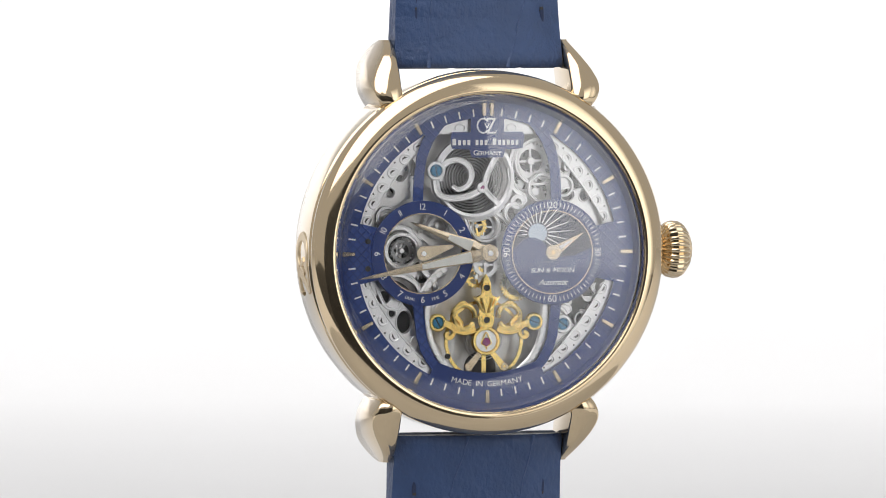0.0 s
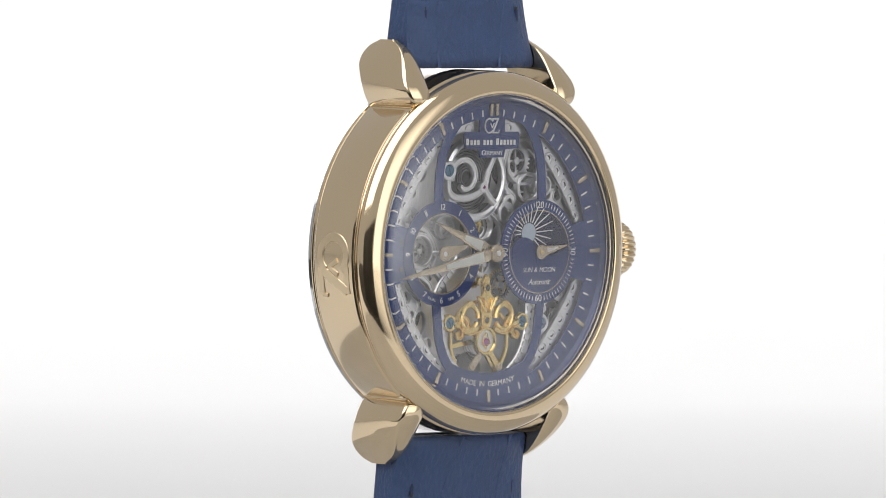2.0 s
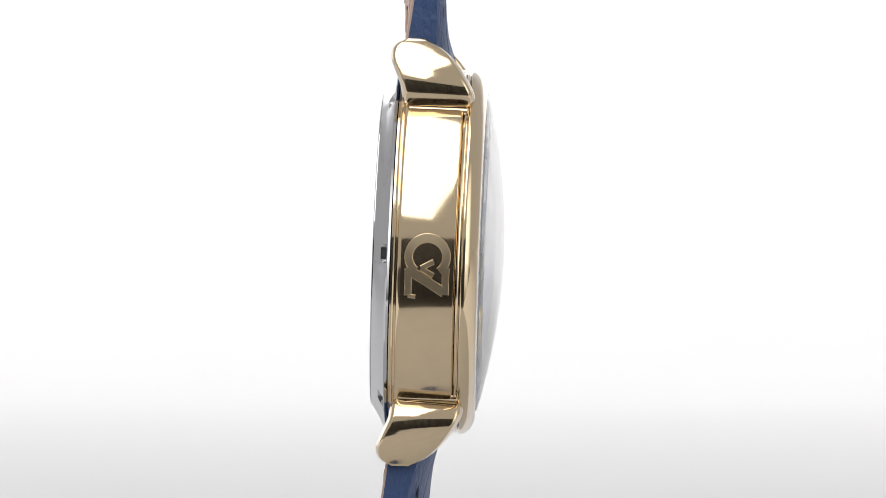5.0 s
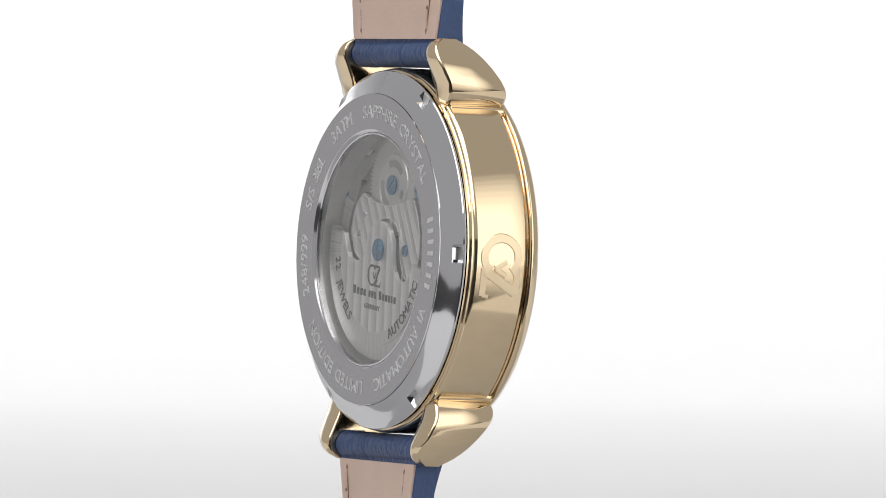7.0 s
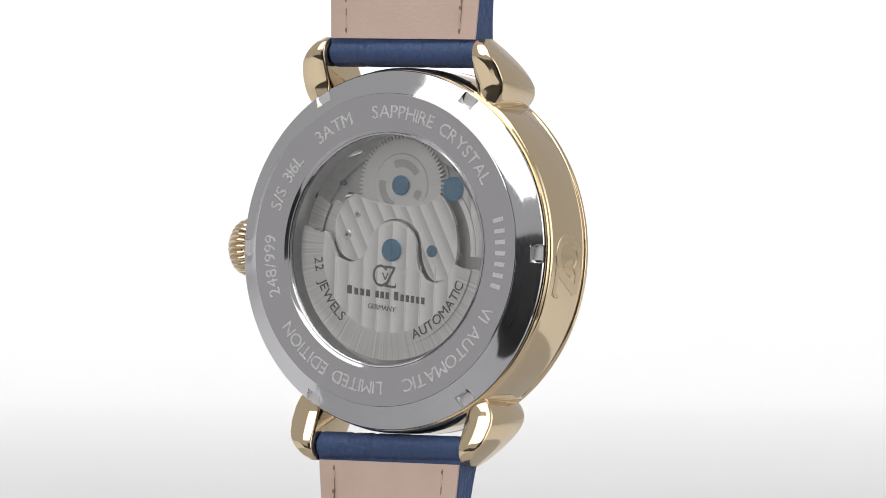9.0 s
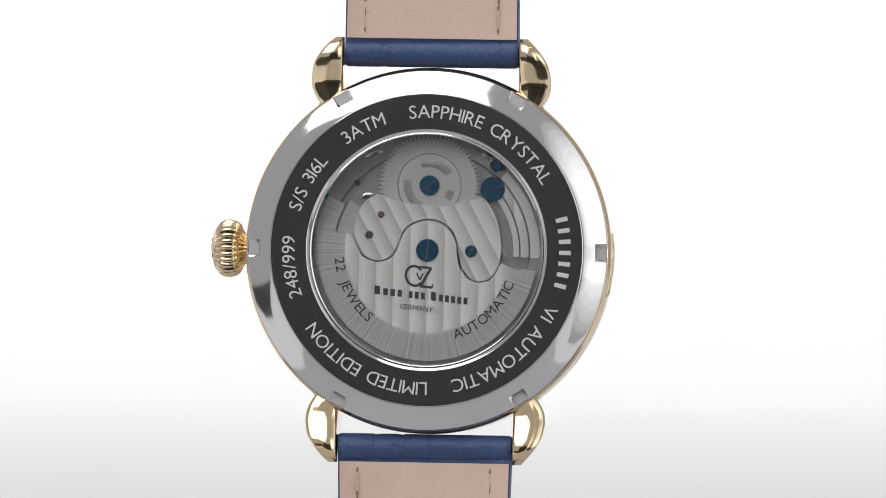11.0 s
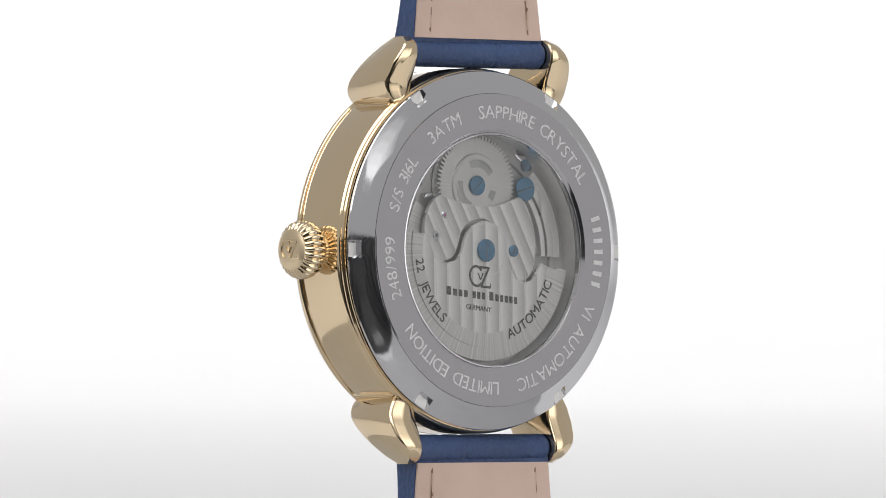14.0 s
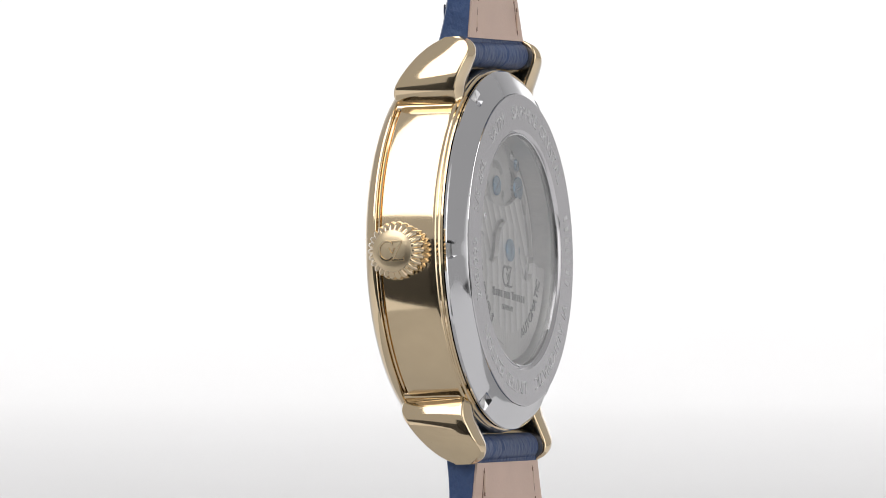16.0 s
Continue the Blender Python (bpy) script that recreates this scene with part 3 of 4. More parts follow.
def make_dial():
    dial = part("dial", annulus(238, 279, D, D + 5, 144), M_DIAL, watch, "blue patterned dial ring with white minute marks")
    # sloping flange with the outer marks
    part("flange", lathe([(279, D), (281, D - 4), (281, -38), (270, D - 0.2)], 144), M_SUB, dial)
    for k in range(60):
        if k % 5:
            r0, r1 = 242, 256
            part_b = box(-1.4, 1.4, D - 0.8, D + 1, r0, r1, turn=k * 6)
            part("minute_mark", part_b, M_WHITE, dial)
            part("outer_mark", box(-1.3, 1.3, D - 2.6, D + 1, 271, 275.5, turn=k * 6), M_WHITE, dial)
    for k in range(12):
        for dx in ((-7, 7) if k == 0 else (0,)):
            b = bmesh.new()
            plate([(dx - 3.2, 242), (dx + 3.2, 242), (dx + 4.2, 268), (dx - 4.2, 268)], D - 5, D + 1, b)
            bmesh.ops.bevel(b, geom=b.edges[:], offset=1.2, segments=1, affect="EDGES")
            bmesh.ops.rotate(b, verts=b.verts, cent=(0, 0, 0), matrix=Matrix.Rotation(radians(30 * k), 3, "Y"))
            part("hour_index", b, M_HAND, dial)
            c = box(dx - 3, dx + 3, D - 6, D + 1, 272, 277, turn=30 * k)
            part("outer_index", c, M_HAND, dial)
    return dial


dial = make_dial()


def front_scene():
    # upright bands and the name plate
    for s in (-1, 1):
        for t, at_z, at_x in ((1, (70, 100, 140, 170, 195, 216, 232), (126, 126, 124, 119, 110, 97, 84)), (-1, (70, 92, 150, 175, 192, 217, 230), (127, 126, 119, 110, 100, 78, 63))):
            zs = range(70, 230, 6)
            mid = [float(np.interp(z, at_z, at_x)) for z in zs]
            lean = [1 + 0.35 * max(0, z - 160) / 60 for z in zs]
            o = [(s * (x + 9 * w), t * z) for x, w, z in zip(mid, lean, zs)]
            i = [(s * (x - 9 * w), t * z) for x, w, z in zip(mid, lean, zs)]
            part("dial_band", ring_plate(o, i, D + 0.4, D + 5, closed=False), M_DIAL, dial)
    part("name_plate", plate([(-30, 238), (30, 238), (30, 213), (64, 213), (67, 205), (64, 184), (32, 182), (28, 168), (-28, 168), (-32, 182), (-64, 184), (-67, 205), (-64, 213), (-30, 213)], D + 0.2, D + 5), M_SUB, dial, "blue plate under the maker's marks")
    part("lower_plate", sector(212, 239, 154, 206, D + 0.2, D + 5), M_SUB, dial)
    for s in (-1, 1):
        part("dial_bridge", sector(196, 239, s * 90 - 13, s * 90 + 13, D + 0.6, D + 5), M_DIAL, dial)


front_scene()


def blued_screw(x, y, z, r, parent, slot=30, front=True, collar=0.0):
    s = 1 if front else -1
    sc = part("screw", disc(r, y, y - s * 4, (x, z), 28, ch=1.0), M_BLUE_SCREW, parent, "blued screw head")
    part("slot", box(-r * 0.86, r * 0.86, y - s * 4.25, y - s * 3, -1.1, 1.1, turn=slot, about=(x, z)), M_DARK, sc)
    if collar:
        part("screw_collar", lathe([(r + 0.6, y), (r + 0.6, y - s * 3), (r + 1.4, y - s * 4), (collar - 1.5, y - s * 4), (collar, y - s * 2.5), (collar, y + s * 3)], 36, c=(x, z)), M_SILVER, parent)
    return sc


def left_subdial():
    c = (-118, 0)
    y = D - 2
    sub = part("subdial_ring", annulus(71, 93, y, y + 4, 80, c), M_SUB, dial, "blue dual-time ring with white numerals")
    part("ring_edge", lathe([(69.5, y), (70.2, y - 1), (71.4, y - 1), (71.6, y + 3), (69.5, y + 3)], 80, c=c), M_HAND, sub)
    for k, num in enumerate("12 1 2 3 4 5 6 7 8 9 10 11".split()):
        a = radians(30 * k)
        low = 4 <= k <= 8
        b = arc_text(num, 87 if low else 77, 30 * k, 16, y, 0.5, inward=low, c=c)
        part("numeral", b, M_WHITE, sub)
    part("lettering", arc_text("DUAL", 85, 196, 7.5, y, 0.5, inward=True, c=c), M_WHITE, sub)
    part("lettering", arc_text("TIME", 85, 164, 7.5, y, 0.5, inward=True, c=c), M_WHITE, sub)
    hand = bmesh.new()
    plate([(13 * math.cos(radians(a)), 13 * math.sin(radians(a))) for a in range(75, 286, 15)] + [(52, -3), (56, 0), (52, 3)], y - 8, y - 5, hand)
    bmesh.ops.rotate(hand, verts=hand.verts, cent=(0, 0, 0), matrix=Matrix.Rotation(radians(-14), 3, "Y"))
    bmesh.ops.translate(hand, verts=hand.verts, vec=(c[0], 0, c[1]))
    h = part("dual_time_hand", hand, M_HAND, watch, "short satin gold dual-time hand")
    part("hand_pin", disc(4.5, y - 8.5, y + 30, c, 20), M_SILVER, h)


def right_subdial():
    c = (118, 0)
    y = D - 2
    sub = part("subdial", disc(93, y, y + 5, c, 96, ch=0.8), M_SUB, dial, "blue sun-and-moon seconds subdial")
    part("gilt_ring", annulus(72.5, 74.2, y - 0.8, y + 1, 96, c), M_HAND, sub)
    for k in range(72):
        if min(k % 18, 18 - k % 18) > 1:
            part("tick", sector(79.5, 88, 5 * k - 0.45, 5 * k + 0.45, y - 0.6, y + 1, 2, c), M_WHITE, sub)
    for a, num, inw in ((0, "120", False), (90, "30", False), (180, "60", True), (270, "90", False)):
        part("numeral", arc_text(num, 88 if inw else 77.5, a, 17.5, y, 0.6, inward=inw, c=c, gap=0.05), M_WHITE, sub)
    # night sky with the sun, and the blue cover below it
    part("night_disc", plate(arc(72, -84, 84, 40, c) + [(c[0] + 40, -6), (c[0] + 10, -9), (c[0] - 10, 4), (c[0] - 26, 18), (c[0] - 50, 20)], y - 0.5, y + 1), M_NIGHT, sub)
    sun = (c[0] - 27, 34)
    part("sun", disc(17, y - 1.2, y + 1, sun, 40), M_SUN, sub, "pale printed sun")
    for k in range(16):
        a = -96 + 15.2 * k
        l = 16 + 26 * max(0, math.sin(radians(max(0, min(180, a + 20))))) ** 1.5
        part("ray", plate([(sun[0] + 19 * math.sin(radians(a)) + q * math.cos(radians(a)) * 1.0, sun[1] + 19 * math.cos(radians(a)) - q * math.sin(radians(a))) for q in (-1.2, 1.2)] +
                          [(sun[0] + (19 + l) * math.sin(radians(a)) + q * math.cos(radians(a)), sun[1] + (19 + l) * math.cos(radians(a)) - q * math.sin(radians(a))) for q in (0.5, -0.5)], y - 1.2, y + 1), M_WHITE, sub)
    part("cover_disc", plate(arc(30, -75, 95, 24, (c[0] - 38, -4)) + [(c[0] + 8, -14), (c[0] - 66, -14)], y - 1.8, y + 0.5), M_SUB, sub)
    part("lettering", line_text("SUN & MOON", c[0], -36, 12.5, y, 0.6, sq=1.02, slant=0.2), M_WHITE, sub)
    part("lettering", line_text("Automatic", c[0] + 1, -58, 15, y, 0.6, sq=0.95, gap=0.0, slant=0.4), M_WHITE, sub)
    # small seconds hand, turned by motions()
    b = bmesh.new()
    pts = arc(13, 50, 310, 22) + [(-8, 12), (-1.0, 62), (0, 64), (1.0, 62), (8, 12)]
    plate(pts, -3, -0.5, b)
    h = part("seconds_hand", b, M_HAND, watch, "small pale gold seconds hand")
    part("lume_inlay", plate([(-3.6, 14), (3.6, 14), (1.2, 40), (-1.2, 40)], -3.5, -2), M_BRUSH, h)
    part("hand_pin", disc(3.2, -4.2, 2, (0, 0), 20), M_GOLDY, h)
    h.location = (c[0] * K, (y - 4) * K, 0)
    h["at"] = [0, 0, 0]
    return h


def main_pointers():
    def hand(name, ang, length, wide, y, label):
        b = bmesh.new()
        n = 10
        prof = [(-12, 11), (0, 14.5), (14, wide * 0.80), (34, wide), (length * 0.5, wide * 0.62), (length * 0.9, 3.0), (length, 0.6)]
        rows = []
        for u, w in prof:
            rows.append([b.verts.new((q * w, y + d, u)) for q, d in ((-1, 0), (-0.96, -1.6), (0, -3.6), (0.96, -1.6), (1, 0), (0, 1))])
        for p, q in zip(rows, rows[1:]):
            for k in range(6):
                b.faces.new((p[k], p[(k + 1) % 6], q[(k + 1) % 6], q[k]))
        b.faces.new(rows[0]), b.faces.new(rows[-1])
        rot = Matrix.Rotation(radians(ang), 3, "Y")
        bmesh.ops.rotate(b, verts=b.verts, cent=(0, 0, 0), matrix=rot)
        h = part(name, b, M_HAND, watch, label, angle=15)
        i = bmesh.new()
        u0, u1 = 34, length * 0.52
        plate([(-wide * 0.78, u0), (wide * 0.78, u0), (wide * 0.34, u1), (-wide * 0.34, u1)], y - 4.3, y - 1.2, i)
        bmesh.ops.rotate(i, verts=i.verts, cent=(0, 0, 0), matrix=rot)
        part("lume_inlay", i, M_LUME, h, "white luminous inlay")
        return h
    hand("hour_hand", 291.5, 152, 12.5, D - 9, "faceted pale gold hour hand with white inlay")
    m = hand("minute_hand", 259.5, 241, 11.5, D - 16, "faceted pale gold minute hand with white inlay")
    part("hand_cap", disc(16, D - 22, D - 15, (0, 0), 32, ch=1.5), M_HAND, m)
    part("hand_pin", disc(5, D - 24, D + 25, (0, 0), 24, ch=1), M_SILVER, m)


left_subdial()
seconds_hand = right_subdial()
main_pointers()


def dial_writing():
    y = D
    part("emblem", emblem(bmesh.new(), 26, lambda u, v, h: (u - 2, y + 0.2 - 1.2 * h, 224 + v)), M_SILVER, dial, "silver emblem")
    # the maker's name as plain bars
    x = -64.0
    for n, wide in ((4, 8.4), (3, 8.2), (6, 8.0)):
        for k in range(n):
            top = 201.5 if k == 0 and n != 3 else 199
            part("name_bar", box(x, x + wide * 0.62 + (1.5 if k == 0 and n != 3 else 0), y - 0.6, y + 1, 190, top), M_WHITE, dial)
            x += wide + (2 if k == 0 and n != 3 else 0)
        x += 6.5
    part("lettering", line_text("GERMANY", 0, 172, 11, y + 0.2, 0.8, first=1.2), M_WHITE, dial)
    part("lettering", arc_text("MADE IN GERMANY", 236, 180, 14, y, 0.8, inward=True), M_WHITE, dial)


dial_writing()


# ---- the movement, dial side
def movement_front():
    y = 6.0
    mv = part("movement", disc(262, 34, 60, (0, 0), 96, ch=2), M_BRUSH, watch, "rhodium-plated skeleton movement")
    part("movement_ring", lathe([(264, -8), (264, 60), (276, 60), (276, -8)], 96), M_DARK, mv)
    # wells in the plate: flat dark discs whose colour stands for their shade
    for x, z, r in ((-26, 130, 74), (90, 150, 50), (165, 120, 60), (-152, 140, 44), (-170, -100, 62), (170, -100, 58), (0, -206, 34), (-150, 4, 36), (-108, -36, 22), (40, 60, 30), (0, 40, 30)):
        part("shade_disc", disc(r * 0.85, 32.2, 36, (x, z), 40), M_DARK, mv)
    # pierced upper plate: four engraved crescents
    for a0, a1 in ((-82, -27), (27, 80), (100, 155), (-157, -97)):
        n = 40
        outer = arc(241, a0, a1, n)
        inner = []
        for i in range(n):
            t = i / (n - 1)
            w = 5 + 22 * math.sin(math.pi * min(1, max(0, t))) ** 0.6
            a = radians(a0 + (a1 - a0) * t)
            inner.append(((238 - w) * math.sin(a), (238 - w) * math.cos(a)))
        cr = part("crescent", ring_plate(outer, inner, y - 14, y - 8, closed=False), M_SILVER, mv, "engraved silver crescent plate")
        part("crescent_rim", sweep(inner[2:-2:3], y - 14, 3.5, 4, n=6, steps=3), M_SILVER, cr)
        for k in range(6):
            t = (k + 0.8) / 6.6
            a = a0 + (a1 - a0) * t
            r = 222 - 3 * math.sin(math.pi * t)
            p = (r * math.sin(radians(a)), r * math.cos(radians(a)))
            curl = [(p[0] + q * math.sin(radians(a + b)), p[1] + q * math.cos(radians(a + b))) for q, b in ((11, 100), (11, 60), (10.5, 20), (10, -20), (8.5, -60), (6.5, -110), (4, -170))]
            part("scroll", sweep(curl, y - 14.5, 4, 5, n=6, steps=3, taper=0.4), M_SILVER, cr)
            part("eyelet", disc(1.8, y - 14.4, y - 13, arc(231, a + 4.2, a + 5, 2)[0], 12), M_DARK, cr)
            part("shade_cut", plate([(p[0] + q * math.sin(radians(a + b)), p[1] + q * math.cos(radians(a + b))) for q, b in ((7, 80), (7.4, 35), (7, -10), (5, -50), (4, 0))], y - 14.3, y - 12), M_DARK, cr)
    # silver tops by the name plate
    for s in (-1, 1):
        pl = part("crescent", ring_plate(arc(237, s * 8, s * 27, 16), [(r * math.sin(radians(s * (8 + 19 * i / 15))), r * math.cos(radians(s * (8 + 19 * i / 15)))) for i, r in enumerate(210 + 25 * (k / 15) ** 1.5 for k in range(16))], y - 13, y - 7, closed=False), M_SILVER, mv)
        p = arc(225, s * 12, s * 13, 2)[0]
        part("scroll", sweep([(p[0] + 9 * math.cos(b) * s, p[1] + 6 * math.sin(b)) for b in (-0.6, 0.3, 1.3, 2.3, 3.2, 4.0)], y - 13.5, 3.5, 4, n=6, steps=3), M_SILVER, pl)
    # the spring barrel: rim, coiled spring, bridge arms
    c = (-20, 131)
    part("barrel_rim", lathe([(62, y), (63, y - 5), (68, y - 7), (74, y - 5), (75, y + 4), (62, y + 4)], 72, c=c), M_SILVER, mv, "silver barrel rim", angle=20)
    coil = bmesh.new()
    for r in range(12, 62, 5):
        lathe([(r, 28), (r + 0.4, 24), (r + 2.2, 24), (r + 2.6, 28)], 56, coil, c=c)
    part("mainspring", coil, M_COIL, mv, "coiled mainspring")
    hook = [(-53 + r * math.cos(radians(a)), 136 + r * math.sin(radians(a))) for r, a in ((29, 200), (29, 160), (28, 120), (28, 80), (28, 40), (28, 0), (27, -40), (25, -80), (20, -110))]
    part("barrel_hook", channel(hook, y - 6, 13, 9, taper=0.35), M_SILVER, mv, "curved silver bridge hook")
    part("bridge_arm", channel([(-92, 128), (-88, 108), (-74, 98), (-50, 96), (-24, 102), (-4, 116), (4, 140), (16, 164), (30, 182)], y - 8, 14, 8, taper=0.2), M_SILVER, mv, "silver bridge arm")
    part("bridge_arm", channel([(-4, 115), (8, 100), (24, 86)], y - 8, 12, 8), M_SILVER, mv)
    part("hub", lathe([(3.5, y - 8), (4, y - 13), (9, y - 13), (10.5, y - 10), (10.5, y)], 32, c=(-6, 115)), M_SILVER, mv)
    part("hub_jewel", disc(4, y - 11.5, y - 6, (-6, 115), 16), M_RUBY, mv)
    blued_screw(-90, y - 8, 145, 10.5, mv, 80, collar=17)
    blued_screw(142, y - 8, -128, 10, mv, 35, collar=17)
    # wheels
    for x, z, r, t, m, yy in ((87, 160, 34, 26, M_SILVER, 14), (96, 106, 38, 30, M_SILVER, 20), (-12, 46, 20, 18, M_GOLDY, 16), (4, 44, 26, 24, M_SILVER, 24), (-150, 4, 22, 20, M_COIL, 8), (-118, -4, 44, 40, M_SILVER, 26),
                              (-150, 118, 30, 26, M_SILVER, 24), (2, -22, 24, 26, M_SILVER, 4), (-14, -44, 20, 18, M_GOLDY, 10), (150, -62, 26, 24, M_SILVER, 22), (62, -60, 28, 30, M_GOLDY, 24), (-82, 48, 26, 24, M_SILVER, 22)):
        w = part("wheel", gear(r, t, r * 0.13, r * 0.62, yy - 3, yy + 3, (x, z)), m, mv, "toothed wheel")
        for k in range(4):
            part("spoke", box(-1.8, 1.8, yy - 2, yy + 2, 2, r * 0.66, turn=90 * k + x, about=(x, z)), m, w)
        part("hub", disc(r * 0.2, yy - 6, yy + 6, (x, z), 20, ch=0.8), M_SILVER, w)
    # bridges and rims between them
    for k, (pts, w) in enumerate((
            ([(58, 192), (46, 150), (54, 114), (74, 94), (60, 72)], 12), ([(-80, 96), (-58, 72), (-26, 58), (8, 64), (36, 82)], 10), ([(22, 70), (44, 52), (50, 26), (40, 2)], 10), ([(-34, 60), (-28, 36), (-36, 12)], 9),
            ([(-196, -60), (-180, -92), (-158, -98), (-150, -84)], 8), ([(-196, -96), (-172, -134), (-148, -150), (-126, -146)], 9), ([(-150, -160), (-134, -166), (-120, -182)], 8),
            ([(-112, -30), (-92, -52), (-86, -80), (-92, -96)], 12), ([(-190, -10), (-176, -34), (-146, -40), (-124, -54), (-116, -70)], 11), ([(-186, 30), (-164, 44), (-140, 42), (-122, 24), (-112, 4)], 11),
            ([(196, -60), (206, -84), (192, -106), (176, -106)], 8), ([(196, -96), (178, -140), (152, -158), (128, -158)], 9), ([(128, -98), (142, -100), (152, -112)], 9), ([(150, -150), (136, -162), (124, -182)], 8))):
        part("bridge", channel(pts, y - 2 + (k % 3) * 2, w, 8, taper=0.15), M_SILVER, mv)
    # pierced plates between the crescents and the bands
    for pts, holes, m in ((arc(213, -80, -32, 16) + [(-132, 164), (-137, 130), (-138, 104), (-152, 90), (-178, 72), (-200, 52)], ((-154, 146, 15, 20), (-172, 106, 8, 8)), M_BRUSH),
                          (arc(213, 32, 80, 16) + [(196, 40), (172, 66), (148, 80), (136, 92), (137, 130), (130, 160)], ((168, 130, 13, 19), (182, 98, 8, 9), (146, 152, 9, 12), (152, 100, 12, 10)), M_SILVER),
                          (arc(213, -98, -151, 16) + [(-110, -170), (-128, -140), (-134, -104), (-150, -88), (-180, -62)], ((-146, -122, 13, 20), (-184, -78, 13, 11), (-168, -106, 6, 7), (-126, -160, 7, 10)), M_SILVER),
                          (arc(213, 98, 151, 16) + [(110, -170), (128, -140), (134, -104), (150, -88), (180, -62)], ((176, -122, 8, 12), (190, -74, 10, 13), (150, -102, 8, 6), (124, -158, 7, 10)), M_SILVER)):
        pl = part("pierced_plate", pierced(pts, holes, y - 2, y + 5), m, mv, "pierced silver plate with rounded openings", angle=25)
        for x, z, p, q in holes:
            part("opening_rim", sweep(oval(x, z, p + 1.5, q + 1.5), y - 2.4, 3, 3.4, n=6, steps=2), M_SILVER, pl)
    # round settings
    for x, z, r0, r1, yy in ((97, 159, 36, 43, y - 4), (106, 113, 21, 28, y - 6), (142, 116, 15, 20, y - 7), (54, 69, 13, 20, y - 6), (-178, 62, 15, 22, y - 5), (-150, 4, 25, 33, y - 3), (-84, 44, 14, 20, y), (4, 44, 22, 28, y + 4)):
        part("setting_ring", lathe([(r0, yy + 8), (r0, yy - 1), (r0 + 1.2, yy - 3), (r0 + 2.6, yy - 3), (r0 + 3.2, yy - 1.6), (r1 - 3, yy - 1.6), (r1 - 2.4, yy - 3), (r1 - 1.2, yy - 3), (r1, yy - 1), (r1, yy + 8)], 48, c=(x, z)), M_SILVER, mv, angle=20)
    for x, z, r in ((-190, -2, 8), (152, -88, 8), (128, 108, 9), (60, 88, 14), (152, 150, 9), (-176, 62, 9)):
        part("stud", lathe([(r * 0.45, y - 4), (r * 0.5, y - 8), (r * 0.9, y - 8), (r, y - 6), (r, y + 4)], 24, c=(x, z)), M_SILVER, mv)
    for x, z in ((-217, 22), (-217, -26), (-72, -182)):
        part("eyelet", disc(5, D - 0.8, D + 3, (x, z), 16), M_BLACK, dial)
    # ladder-like engraved strips beside the lower bands and in the left window
    for s in (-1, 1):
        path = smooth_path([(s * 107, 0, -92), (s * 106, 0, -125), (s * 98, 0, -160), (s * 83, 0, -188), (s * 60, 0, -210)], 8)
        strip = part("ladder_strip", sweep([(p.x, p.z) for p in path[::4]], y - 12, 13, 5, n=6), M_SILVER, mv, "silver strip of small square links")
        for i in range(2, len(path) - 1, 3):
            p, q = path[i], path[i + 1]
            ang = -math.degrees(math.atan2(q.z - p.z, q.x - p.x))
            part("link", box(-4.3, 4.3, y - 17, y - 12, -4.3, 4.3, turn=ang, about=(p.x, p.z)), M_SILVER, strip)
    path = smooth_path([(-60, 0, -8), (-76, 0, -30), (-98, 0, -50), (-112, 0, -72)], 7)
    strip = part("ladder_strip", sweep([(p.x, p.z) for p in path[::3]], y - 6, 14, 5, n=6), M_SILVER, mv)
    for i in range(1, len(path) - 1, 3):
        p, q = path[i], path[i + 1]
        part("link", box(-4.5, 4.5, y - 11, y - 6, -4.5, 4.5, turn=-math.degrees(math.atan2(q.z - p.z, q.x - p.x)), about=(p.x, p.z)), M_SILVER, strip)
    return mv


movement = movement_front()


